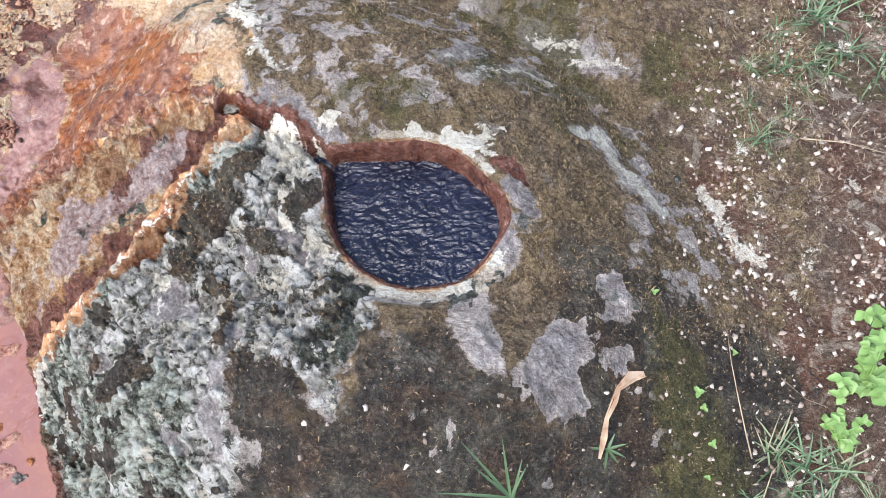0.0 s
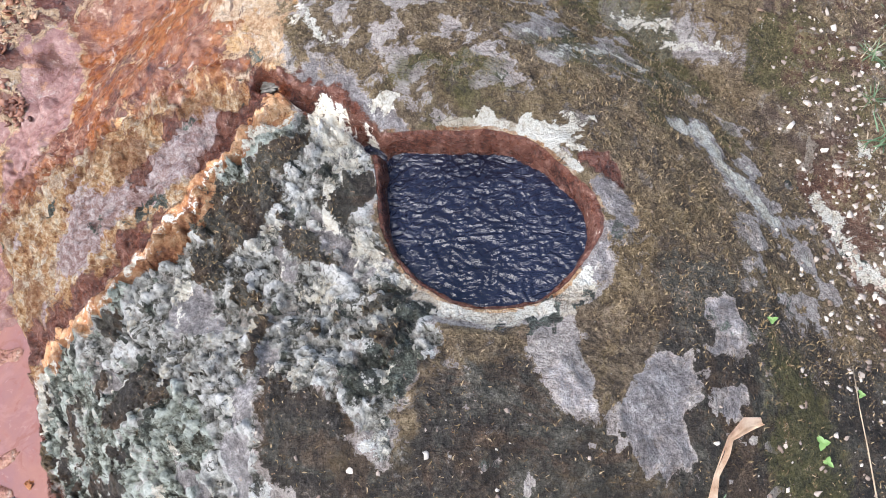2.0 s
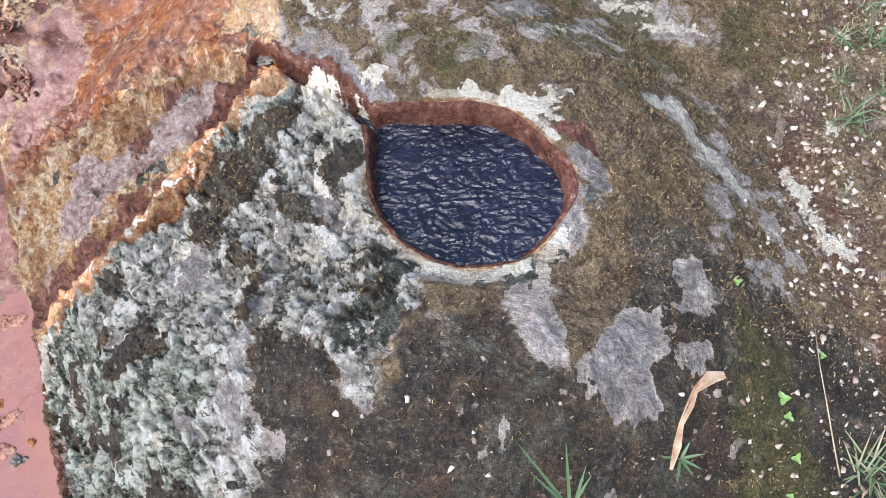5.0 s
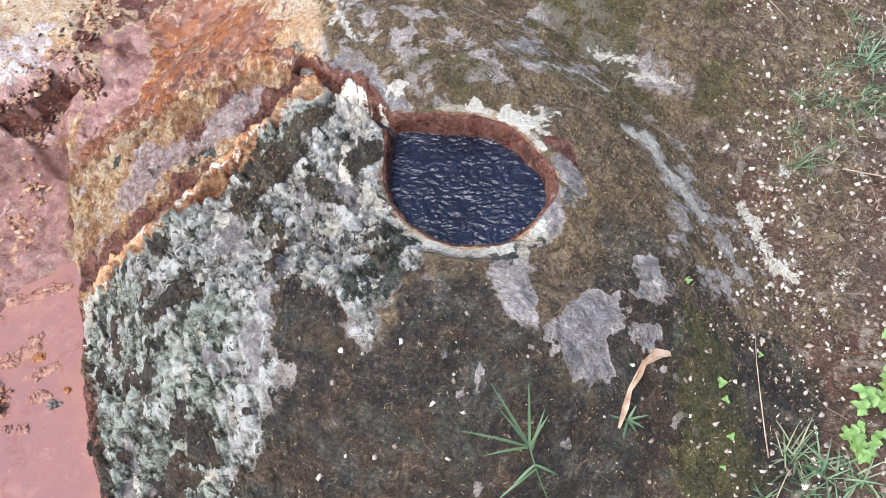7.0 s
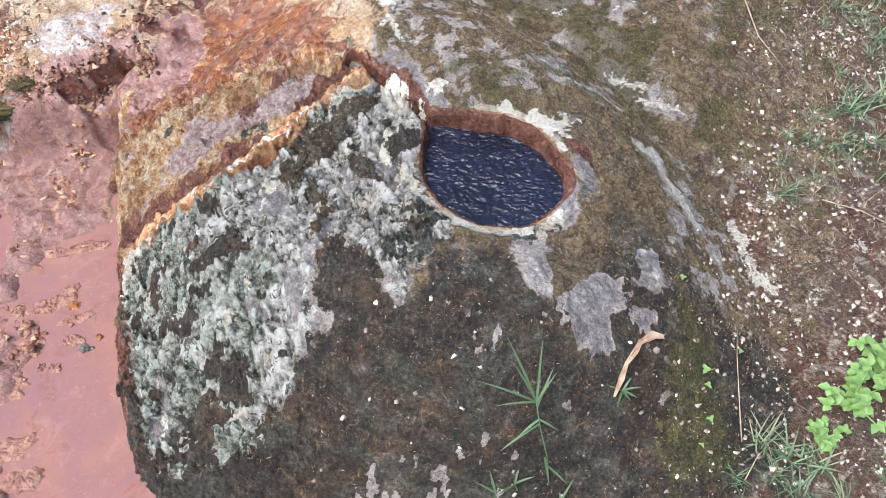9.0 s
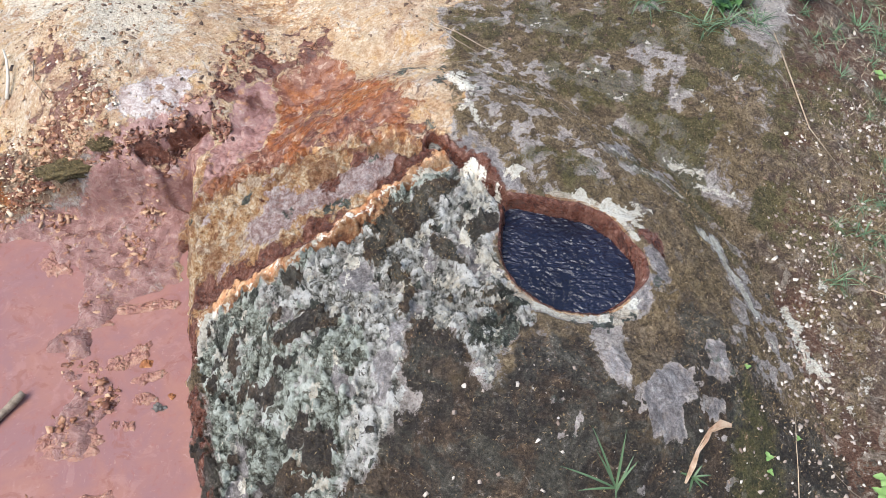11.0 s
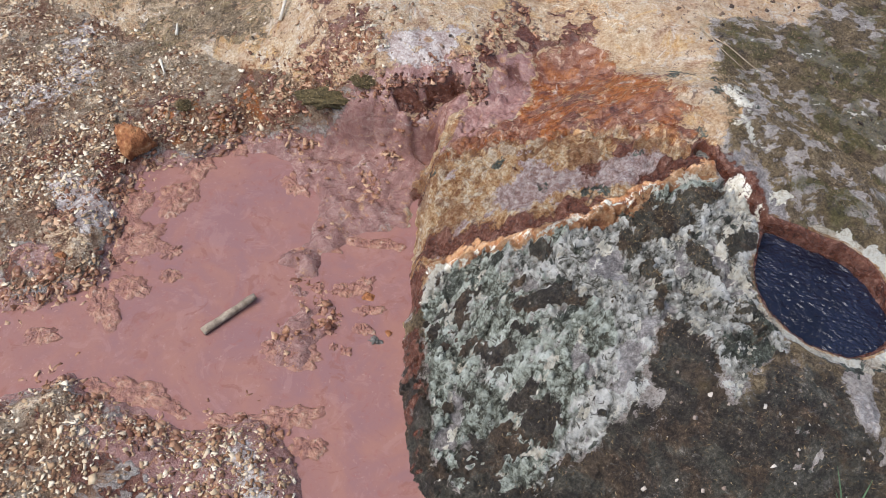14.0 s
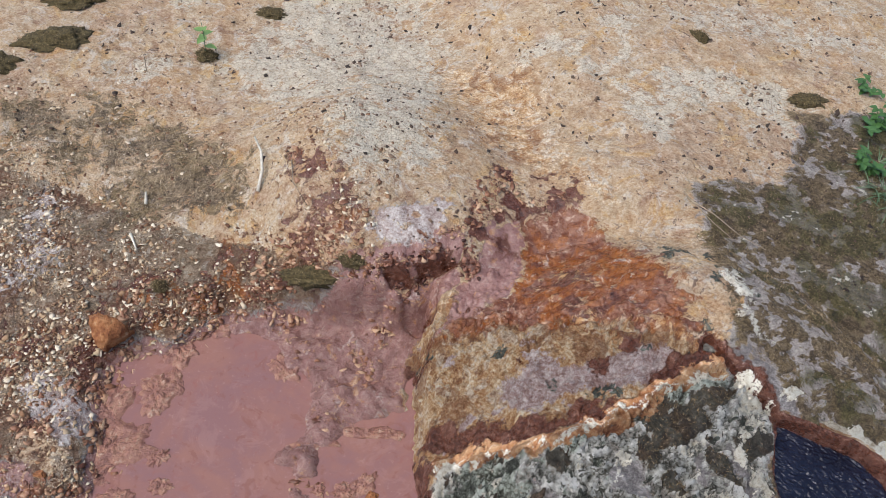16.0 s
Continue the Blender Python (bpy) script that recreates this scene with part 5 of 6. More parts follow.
def shore_chance(x, y):
    bd = basin_depth(x, y)
    shore = sstep(0.10, 0.0, np.abs(bd + 0.03)) * sstep(-0.80, -0.92, x)
    shoal = 0.55 * sstep(0.0, 0.03, within(x, y, MUDFLAT))
    lip = 1.0 * sstep(0.05, 0.02, away(x, y, HOLLOW[:5]))
    red = 0.7 * sstep(0.0, 0.05, within(x, y, REDBANK)) + 0.5 * sstep(0.07, 0.02, away(x, y, [(-1.06, 1.03), (-1.18, 0.98), (-1.3, 1.0), (-1.38, 0.95)]))
    scum = 0.55 * sstep(0.0, 0.03, within(x, y, SCUM)) + 0.35 * sstep(0.07, 0.02, np.abs(within(x, y, FOOT))) * sstep(0.85, 0.75, y)
    gaps = sstep(0.40, 0.58, fnoise(x, y, 0.06, 94))
    return np.clip(np.maximum.reduce([shore, shoal, lip, red, scum]) * gaps, 0, 1) * (dome(x, y) < 0.003)


x, y = scatter(4600, (-1.80, -0.85, 0.05, 1.35), shore_chance)
plates("mud_lumps", x, y, 0.0035 + 0.012 * rng.random(len(x)) ** 2.5, REDLUMP, "wet red-brown mud and crust lumps along the water's edge", "mud", 0.30, 0.30, 0.12, 7)
x, y = scatter(900, (-1.5, -0.7, 0.95, 1.5), lambda x, y: np.maximum(sstep(0.0, 0.03, within(x, y, DEBRIS)), 0.8 * sstep(0.0, 0.03, within(x, y, CHIPS))) * sstep(0.40, 0.6, fnoise(x, y, 0.05, 95)))
plates("red_debris", x, y, 0.0035 + 0.011 * rng.random(len(x)) ** 2.3, REDLUMP, "red-brown crust chips strewn over the wet bank", "crumbs", 0.18, 0.4, 0.15, 7)
x, y = scatter(320, (-1.12, -0.80, 0.95, 1.25), lambda x, y: 0.9 * sstep(0.035, 0.012, away(x, y, HOLLOW[:5])))
plates("rust_chunks", x, y, 0.004 + 0.010 * rng.random(len(x)) ** 2, LEDGE, "dark rust crumbs along the broken edge of the wet flat", "crumbs", 0.35, 0.45, 0.15, 7)


def slope_chance(x, y):
    d = dome(x, y)
    right = sstep(0.16, 0.44, x - 0.08 * y) * sstep(0.95, 0.6, x)
    return right * (0.3 + 0.7 * sstep(0.42, 0.62, fnoise(x, y, 0.12, 92))) * sstep(1.9, 1.2, y) + 0.04 * (d > 0.02) * (within(x, y, MOSS_FRONT) > 0)


x, y = scatter(6500, (-0.4, 0.95, 0.25, 2.0), slope_chance)
plates("pale_pebbles", x, y, 0.0016 + 0.0070 * rng.random(len(x)) ** 2.6, PEBBLE, "small pale stone chips strewn over the mossy slope", "pebbles", 0.7, 0.5, 0.2, 5)
x, y = scatter(2600, (-2.5, 0.3, 1.05, 2.6), lambda x, y: (0.25 + 0.75 * sstep(0.48, 0.62, fnoise(x, y, 0.2, 93))) * (dome(x, y) < 0.003) * (within(x, y, ORANGE) < 0) * 0.8)
plates("ground_litter", x, y, 0.003 + 0.009 * rng.random(len(x)) ** 2.2, CHIP, "dark crumbs and leaf litter on the tan sinter flat", "litter", 0.3, 0.4, 0.2, 5)


def strands(name, x, y, length, width, material, label, category, lie=0.9):
    """Short curved fibres, two faces each."""
    k = len(x)
    yaw, pitch = rng.uniform(0, 6.28, k), np.abs(rng.normal(0, lie, k))
    pitch = np.clip(1.35 - pitch, 0.05, 1.35)
    dx, dy, dz = np.cos(yaw) * np.cos(pitch), np.sin(yaw) * np.cos(pitch), np.sin(pitch)
    base = np.stack([x, y, tops(x, y) - 0.001], -1)
    way = np.stack([dx, dy, dz], -1) * length[:, None]
    side = np.stack([-np.sin(yaw), np.cos(yaw), 0 * yaw], -1) * width[:, None]
    mid = base + way * 0.55
    tip = base + way * [1, 1, 0.75] + rng.normal(0, 0.12, (k, 3)) * length[:, None]
    pts = np.stack([base - side, base + side, mid + side * 0.8, mid - side * 0.8, tip], 1)
    one = np.array([[0, 1, 2], [0, 2, 3], [3, 2, 4]])
    faces = (one[None] + (np.arange(k) * 5)[:, None, None]).reshape(-1, 3)
    return soup(name, pts.reshape(-1, 3), faces, material, label, category)


def moss_chance(x, y):
    a, b, c, d, e, f, g = masks(x, y, 0 * x + 0.2)
    m = np.maximum(a[0], d[2]) * (1 - a[2]) * (1 - b[1]) * (1 - b[0]) * (pool_ring(x, y) > 0.06)
    return sstep(0.4, 0.75, m) * (1 - 0.75 * sstep(0.70, 0.62, y))


x, y = scatter(52000, (-0.5, 0.62, 0.28, 1.9), moss_chance)
strands("moss_fibres", x, y, 0.003 + 0.006 * rng.random(len(x)), 0.0004 + 0.0005 * rng.random(len(x)), FIBRE, "short brown and olive moss fibres covering the sinter", "moss")
x, y = scatter(7000, (-2.4, 0.75, 0.9, 2.5), lambda x, y: 0.6 * np.maximum(sstep(0, 0.06, within(x, y, MOSSFLAT)), sstep(0.3, 0.6, x)) * (dome(x, y) < 0.004))
strands("dry_fibres", x, y, 0.008 + 0.018 * rng.random(len(x)), 0.0005 + 0.0006 * rng.random(len(x)), STRAW, "dry grass bits and moss threads on the soil", "litter", 1.5)


# ---- the things ----
def stick():
    z = WATER + 0.006
    pts = [Vector((-1.158, 0.327, z)).lerp(Vector((-1.114, 0.451, z + 0.006)), k / 9) + Vector((0, 0, 0.001 * math.sin(k * 1.7))) for k in range(10)]
    ob = part("stick", tube(pts, [0.0085, 0.0092, 0.009, 0.0086, 0.0088, 0.0085, 0.0082, 0.0084, 0.008, 0.0074], 10, lump=0.25), WOOD)
    return tagged(ob, "short weathered grey-brown stick lying in red mud water", "stick")


stick()


def dead_leaf():
    bm = bmesh.new()
    pts = [(0.167, 0.472), (0.174, 0.496), (0.179, 0.520), (0.191, 0.545), (0.197, 0.562), (0.217, 0.579), (0.235, 0.586)]
    wide = [0.002, 0.0048, 0.003, 0.0046, 0.0036, 0.0085, 0.005]
    rows = []
    for k, ((px, py), w) in enumerate(zip(pts, wide)):
        a, b = Vector(pts[max(k - 1, 0)]), Vector(pts[min(k + 1, 6)])
        way = (b - a).normalized()
        side = Vector((-way.y, way.x, 0))
        z = top_at(px, py) + 0.006 + 0.005 * math.sin(k * 1.4)
        rows.append([bm.verts.new(Vector((px, py, z)) + side * w * s + Vector((0, 0, 0.9 * w * s * s + 0.002 * math.sin(5 * s + k)))) for s in (-1, -0.5, 0, 0.5, 1)])
    for a, b in zip(rows[:-1], rows[1:]):
        for s in range(4):
            bm.faces.new((a[s], a[s + 1], b[s + 1], b[s]))
    bmesh.ops.solidify(bm, geom=bm.faces[:], thickness=0.0009)
    return tagged(part("dead_leaf", bm, DEAD), "curled pale brown dead leaf lying on dark moss", "leaf")


dead_leaf()


def grass_plant(x, y, lean, blades, label, height=0.09, group="", material=GRASS, width=0.0042):
    """A stem with blades that fan out from its top and its joints."""
    z = top_at(x, y) - 0.004
    root = empty("grass_plant", x, y, z, label, "grass", group)
    top = Vector((lean[0], lean[1], height))
    bm = tube([(0, 0, 0), top * 0.35 + Vector((0.004, 0, 0)), top * 0.7, top], [0.0014, 0.0013, 0.0012, 0.0009], 6)
    part("stem", bm, material, root)
    for t, yaw, rise, length in blades:
        a, e = radians(yaw), radians(rise)
        part("blade", blade(top * t, (math.cos(a) * math.cos(e), math.sin(a) * math.cos(e), math.sin(e)), length, width, 0.35), material, root)
    return root


grass_plant(0.086, 0.346, (-0.034, 0.062), [(1.0, 136, 55, 0.115), (1.0, 181, 31, 0.10), (1.0, 199, 14, 0.06), (1.0, 147, 57, 0.08), (1.0, 51, 55, 0.06), (1.0, 92, 63, 0.105), (0.95, 70, 49, 0.066), (0.8, 225, -10, 0.04), (0.75, 222, -5, 0.072), (0.8, 348, -15, 0.035), (0.35, 285, 20, 0.05), (0.25, 320, 25, 0.05)], "green grass plant with fanned narrow blades rooted in moss", 0.152)
grass_plant(0.175, 0.481, (0.004, 0.004), [(0.9, 10, 30, 0.03), (0.9, 330, 25, 0.028), (0.9, 180, 20, 0.035), (0.8, 300, 35, 0.03), (0.9, 60, 40, 0.025), (0.7, 260, 20, 0.03)], "small green grass tuft beside the dead leaf", 0.012, width=0.004)
for gx, gy, yaw in ((0.034, 0.324, 80), (0.108, 0.322, 60), (0.006, 0.306, 120)):
    grass_plant(gx, gy, (0.0, 0.01), [(0.9, yaw, 55, 0.045), (0.9, yaw + 50, 30, 0.04), (0.8, yaw - 60, 35, 0.035), (0.7, yaw + 150, 30, 0.035)], "low green grass tuft at the foot of the mound", 0.02, "grass at the mound's foot", width=0.004)


def seedling(x, y, turn, size):
    z = top_at(x, y) - 0.001
    root = empty("seedling", x, y, z, "tiny bright green seedling on olive moss", "seedling", "seedlings on the mound")
    part("stem", tube([(0, 0, 0), (0.001, 0, size * 0.7)], [0.0006, 0.0005], 5), GREEN, root)
    for k in range(3):
        a = turn + k * 2.1
        part("leaf", leaf((0.001, 0, size * 0.7), (math.cos(a), math.sin(a), 0.25), (0, 0, 1), size * (1.0 - 0.15 * k), size * 0.62, n=5), GREEN, root)
    return root


for sx, sy, st, ss in ((0.257, 0.712, 0.4, 0.011), (0.313, 0.581, 2.2, 0.017), (0.320, 0.563, 5.4, 0.012), (0.331, 0.517, 1.0, 0.013), (0.320, 0.470, 3.0, 0.009), (0.379, 0.658, 2.0, 0.010)):
    seedling(sx, sy, st, ss * 0.7)


def straw(name, pts, r, label, material=STRAW, rest=False, group=""):
    rows = [Vector((px, py, top_at(px, py) + pz)) for px, py, pz in pts]
    return tagged(part(name, tube(rows, [r * (1 - 0.5 * k / (len(rows) - 1)) for k in range(len(rows))], 6), material), label, "stalk", group)


straw("grass_stalk", [(0.391, 0.505, 0.004), (0.383, 0.540, 0.014), (0.374, 0.586, 0.016), (0.370, 0.635, 0.014), (0.370, 0.691, 0.010)], 0.0013, "thin dry grass stalk leaning along the mound's side")
straw("grass_stalk", [(0.399, 0.443, 0.0), (0.416, 0.483, 0.02), (0.429, 0.497, 0.035), (0.434, 0.480, 0.03)], 0.0012, "bent dry grass stalk at the foot of the mound")
straw("straw", [(-0.504, 1.453, 0.004), (-0.434, 1.418, 0.008), (-0.366, 1.398, 0.006), (-0.297, 1.386, 0.004)], 0.0016, "long pale straw lying on the mossy shelf")
straw("straw", [(-0.515, 1.466, 0.004), (-0.432, 1.395, 0.006), (-0.375, 1.380, 0.004)], 0.0014, "pale straw lying across the sand and moss border")
straw("straw", [(0.300, 1.672, 0.006), (0.391, 1.408, 0.012), (0.478, 1.330, 0.006)], 0.0022, "bleached straw on the grassy edge")
straw("straw", [(0.537, 1.049, 0.004), (0.609, 1.040, 0.01), (0.686, 1.021, 0.006)], 0.0015, "thin straw on the red soil")
straw("straw", [(0.451, 0.629, 0.004), (0.482, 0.593, 0.015), (0.514, 0.585, 0.004)], 0.0013, "short bent straw on stony soil")
straw("twig", [(-1.479, 1.103, 0.006), (-1.491, 1.148, 0.020), (-1.525, 1.201, 0.026), (-1.581, 1.260, 0.024)], 0.0048, "bleached crooked white twig on the stony bank", DRIFT)
straw("twig", [(-1.762, 1.014, 0.004), (-1.779, 1.041, 0.012)], 0.0045, "short white twig stub on the mossy bank", DRIFT)
straw("twig", [(-1.435, 1.198, 0.004), (-1.381, 1.110, 0.012), (-1.319, 1.065, 0.006)], 0.0018, "thin brown twig on the red bank", WOOD)
straw("twig", [(-1.736, 0.914, 0.004), (-1.694, 0.879, 0.008)], 0.004, "small pale twig piece among the flakes", DRIFT)


def cut_stone(rx, ry, rz, seed):
    """An angular stone: a lump cut by flat faces, with a worn skin."""
    q = random.Random(seed)
    bm = bmesh.new()
    bmesh.ops.create_icosphere(bm, subdivisions=4, radius=1)
    faces = [(Vector((q.gauss(0, 1), q.gauss(0, 1), q.gauss(0.3, 0.8))).normalized(), q.uniform(0.55, 0.85)) for _ in range(11)]
    off = Vector((seed, seed * 0.7, 0))
    for v in bm.verts:
        p = v.co.copy()
        for n_, d in faces:
            over = p.dot(n_) - d
            if over > 0:
                p -= n_ * over
        p *= 1 + 0.16 * noise.fractal(p * 3.5 + off, 0.7, 2.0, 6) + 0.05 * noise.noise(p * 14 + off)
        v.co = Vector((p.x * rx, p.y * ry, max(p.z, -0.5) * rz))
    return bm


def rock(x, y, size, seed, label, material=ROCK, flat=0.8, name="rock", group="", category="rock"):
    bm = cut_stone(size, size * 0.8, size * flat, seed) if material is ROCK else blob(size * 1.25, size * 0.9, size * flat * 0.8, 0.62, seed, 4, 2.2)
    ob = part(name, bm, material)
    ob.location = (x, y, max(top_at(x, y), WATER - 0.004) + size * flat * 0.05)
    return tagged(ob, label, category, group)


rock(-1.612, 0.663, 0.056, 2, "angular orange-brown rock at the edge of the mud", flat=1.0)
rock(-1.521, 0.318, 0.014, 4, "small rust-brown stone beside the pale puddle", flat=0.7)
DARKSTONE = plain("dark_wet_stone", ((0.3, (0.040, 0.036, 0.030)), (0.5, (0.10, 0.092, 0.078)), (0.75, (0.26, 0.24, 0.20))), 80, 0.4, 0.5, 0.003)
rock(-0.836, 0.486, 0.013, 7, "small grey-green stone standing in red mud", DARKSTONE, 0.8, "stone", "", "stone")
rock(-0.376, 0.992, 0.011, 9, "small dark wet stone at the head of the channel", DARKSTONE, 0.5, "stone", "", "stone")
rock(-0.823, 0.518, 0.013, 11, "small orange-brown lump beside the mound's foot", flat=0.7, name="stone", category="stone")
rock(-0.905, 0.575, 0.022, 12, "orange-brown crust lump in the mud", flat=0.5, name="stone", category="stone")
CRUST = plain("ochre_crust", ((0.30, (0.16, 0.062, 0.045)), (0.46, (0.25, 0.112, 0.082)), (0.60, (0.33, 0.165, 0.105)), (0.76, (0.52, 0.40, 0.32))), 60, 0.32, 0.9, 0.006)


def crust_island(x, y, rx_, ry_, turn, seed, rise=0.013):
    """A low ragged crust that stands a finger's breadth out of the mud."""
    bm = bmesh.new()
    off = Vector((seed * 2.3, seed * 1.1, 0))
    rows = []
    for k in range(17):
        row = []
        for s in range(56):
            a = s * math.tau / 56
            w = Vector((math.cos(a), math.sin(a), 0))
            edge = 1 + 0.45 * noise.fractal(w * 1.3 + off, 0.7, 2.0, 5)
            t = k / 16
            px, py = w.x * rx_ * edge * t, w.y * ry_ * edge * t
            p = Vector((px, py, 0)) + off
            lump = 0.55 + 0.9 * abs(noise.noise(p * 55)) + 0.8 * abs(noise.noise(p * 120)) + 0.5 * noise.noise(p * 30)
            h = rise * lump * (1 - t**5) - 0.008 * t**5
            row.append(bm.verts.new((px + 0.004 * noise.noise(p * 90), py + 0.004 * noise.noise(p * 90 + w), h)))
        rows.append(row)
    for a, b in zip(rows[:-1], rows[1:]):
        for s in range(56):
            bm.faces.new((a[s], b[s], b[(s + 1) % 56], a[(s + 1) % 56]))
    bmesh.ops.remove_doubles(bm, verts=rows[0], dist=0.01)
    bmesh.ops.recalc_face_normals(bm, faces=bm.faces[:])
    ob = part("crust_island", bm, CRUST)
    ob.location, ob.rotation_euler = (x, y, WATER - 0.002), (0, 0, turn)
    return tagged(ob, "ragged ochre and cream crust standing in red mud", "crust", "crusts in the mud")


for k, (cx_, cy_, a_, b_, t_) in enumerate(((-1.456, 0.449, 0.075, 0.045, 0.6), (-1.522, 0.516, 0.06, 0.035, 1.3), (-1.441, 0.595, 0.035, 0.05, 0.2), (-1.491, 0.349, 0.07, 0.035, 0.3), (-1.382, 0.275, 0.05, 0.03, -0.5), (-1.591, 0.285, 0.06, 0.035, 0.2), (-1.216, 0.911, 0.06, 0.026, 0.3), (-1.384, 0.887, 0.05, 0.03, 0.4), (-1.116, 0.940, 0.05, 0.028, -0.3), (-1.467, 0.715, 0.035, 0.045, 0.1), (-1.183, 0.154, 0.06, 0.025, 0.1), (-0.895, 0.253, 0.05, 0.025, 0.5), (-0.822, 0.220, 0.03, 0.02, 0.3), (-0.885, 0.549, 0.03, 0.012, 0.6), (-0.875, 0.498, 0.02, 0.014, 0.2), (-0.939, 0.460, 0.018, 0.012, 0.2), (-0.962, 0.817, 0.02, 0.012, 0.2), (-0.998, 0.883, 0.025, 0.014, 0.8), (-0.982, 0.705, 0.055, 0.013, 0.42), (-0.967, 0.378, 0.048, 0.030, 0.3), (-1.013, 0.374, 0.022, 0.016, 1.2), (-0.935, 0.593, 0.016, 0.036, -0.35), (-0.968, 0.561, 0.020, 0.014, 0.2), (-1.013, 0.540, 0.013, 0.011, 0.0), (-0.979, 0.505, 0.014, 0.018, 0.5), (-0.875, 0.437, 0.013, 0.010, 0.0), (-0.905, 0.431, 0.010, 0.008, 0.0), (-1.224, 0.773, 0.036, 0.026, -0.4), (-1.075, 0.771, 0.020, 0.015, 0.4), (-1.111, 0.807, 0.013, 0.010, 0.0), (-1.311, 0.412, 0.022, 0.017, 0.3), (-1.351, 0.462, 0.024, 0.014, 1.0), (-1.083, 0.620, 0.032, 0.008, 0.45), (-1.043, 0.647, 0.020, 0.007, 0.45), (-0.981, 0.702, 0.050, 0.010, 0.42), (-0.934, 0.721, 0.030, 0.009, 0.35), (-1.366, 0.342, 0.04, 0.026, 0.3), (-1.527, 0.207, 0.030, 0.02, 0.2), (-1.448, 0.156, 0.03, 0.02, 0.5), (-0.979, 0.197, 0.045, 0.016, 0.5), (-1.091, 0.157, 0.03, 0.012, 0.1), (-1.317, 0.870, 0.05, 0.022, 0.5), (-1.160, 0.861, 0.04, 0.02, -0.6), (-1.066, 0.896, 0.034, 0.016, 0.3), (-1.423, 0.800, 0.035, 0.022, 1.1), (-1.019, 0.834, 0.022, 0.012, 0.9), (-1.261, 0.125, 0.03, 0.013, 0.0))):
    crust_island(cx_, cy_, 1.45 * a_, 1.45 * b_, t_, 10 + k, min(0.012, 0.006 + 0.10 * min(a_, b_)))


def fuzz(ob, count, length, material):
    """Short fibres that grow out of a lump, as one part of it."""
    q = random.Random(count)
    me = ob.data
    bm = bmesh.new()
    for _ in range(count):
        v = me.vertices[q.randrange(len(me.vertices))]
        if v.normal.z < -0.2:
            continue
        way = (v.normal + Vector((q.gauss(0, 0.5), q.gauss(0, 0.5), q.gauss(0.1, 0.4)))).normalized() * length * q.uniform(0.4, 1.2)
        side = way.orthogonal().normalized() * length * 0.07
        bm.faces.new([bm.verts.new(v.co - side), bm.verts.new(v.co + side), bm.verts.new(v.co + way)])
    return part("fuzz", bm, material, ob)


def moss_clump(x, y, rx_, ry_, rz_, seed, turn=0.0):
    ob = part("moss_clump", blob(rx_, ry_, rz_, 0.42, seed, 4, 2.8), CLUMP)
    ob.location, ob.rotation_euler = (x, y, top_at(x, y) - 0.2 * rz_), (0, 0, turn)
    fuzz(ob, int(900 + 9000 * rx_), 0.008, FIBRE)
    return tagged(ob, "brown olive cushion of moss on bare ground", "moss clump", "moss clumps on the flat")


for k, (mx, my, a_, b_, c_, t_) in enumerate(((-1.235, 0.959, 0.075, 0.032, 0.020, 0.5), (-1.164, 0.995, 0.03, 0.02, 0.014, 0.2), (-1.580, 0.812, 0.018, 0.016, 0.014, 0), (-0.611, 2.160, 0.03, 0.02, 0.018, 2.6), (-1.930, 1.924, 0.05, 0.03, 0.016, 0.3), (-2.102, 2.200, 0.09, 0.05, 0.02, 0.3), (-2.416, 1.477, 0.11, 0.06, 0.03, 0.6), (-2.518, 1.668, 0.09, 0.05, 0.03, 0.4), (-2.509, 1.292, 0.08, 0.05, 0.03, 0.6), (-1.986, 1.627, 0.035, 0.03, 0.02, 0.0), (-0.270, 2.014, 0.05, 0.03, 0.012, 0.4))):
    moss_clump(mx, my, a_, b_, c_, 30 + k, t_)


def sprout(x, y, height, label):
    z = top_at(x, y) + 0.012
    root = empty("sprout", x, y, z, label, "plant")
    part("stem", tube([(0, 0, 0), (0.004, 0, height * 0.5), (0.0, 0.002, height)], [0.0016, 0.0014, 0.0008], 6), GRASS, root)
    for k in range(6):
        a = k * 2.4
        part("leaf", leaf((0.001, 0, height * (0.25 + 0.12 * k)), (math.cos(a), math.sin(a), 0.3), (0, 0, 1), 0.044 - 0.004 * k, 0.024, n=5), GREEN, root)
    return root


sprout(-1.988, 1.629, 0.11, "green sprout growing out of a moss cushion")
straw("twig", [(-2.095, 1.478, 0.0), (-2.104, 1.491, 0.04), (-2.126, 1.509, 0.06)], 0.0015, "small upright dry twig on the flat", WOOD)


# ---- grass and shrubs at the edges ----
def tuft_mesh(seed, count, length, width, spread, rise=0.9):
    r = random.Random(seed)
    bm = bmesh.new()
    for _ in range(count):
        a, e = r.uniform(0, math.tau), r.uniform(0.25, rise)
        b = (r.gauss(0, spread), r.gauss(0, spread), 0)
        blade(b, (math.cos(a) * math.cos(e), math.sin(a) * math.cos(e), math.sin(e)), length * r.uniform(0.5, 1.15), width * r.uniform(0.6, 1.1), r.uniform(0.4, 1.0), bm, n=4)
    return bm


TUFTS = []
for k in range(5):
    ob = part("grass_tuft", tuft_mesh(60 + k, 26, 0.075, 0.0038, 0.012), PALEGRASS if k % 2 else GRASS)
    ob.location = (0.60 + 0.07 * k, 1.30 + 0.06 * k, top_at(0.60 + 0.07 * k, 1.30 + 0.06 * k))
    TUFTS.append(tagged(ob, "loose grass tuft of green and straw blades on soil", "grass tuft", "grass tufts on the slope"))
r = random.Random(5)
spots = []
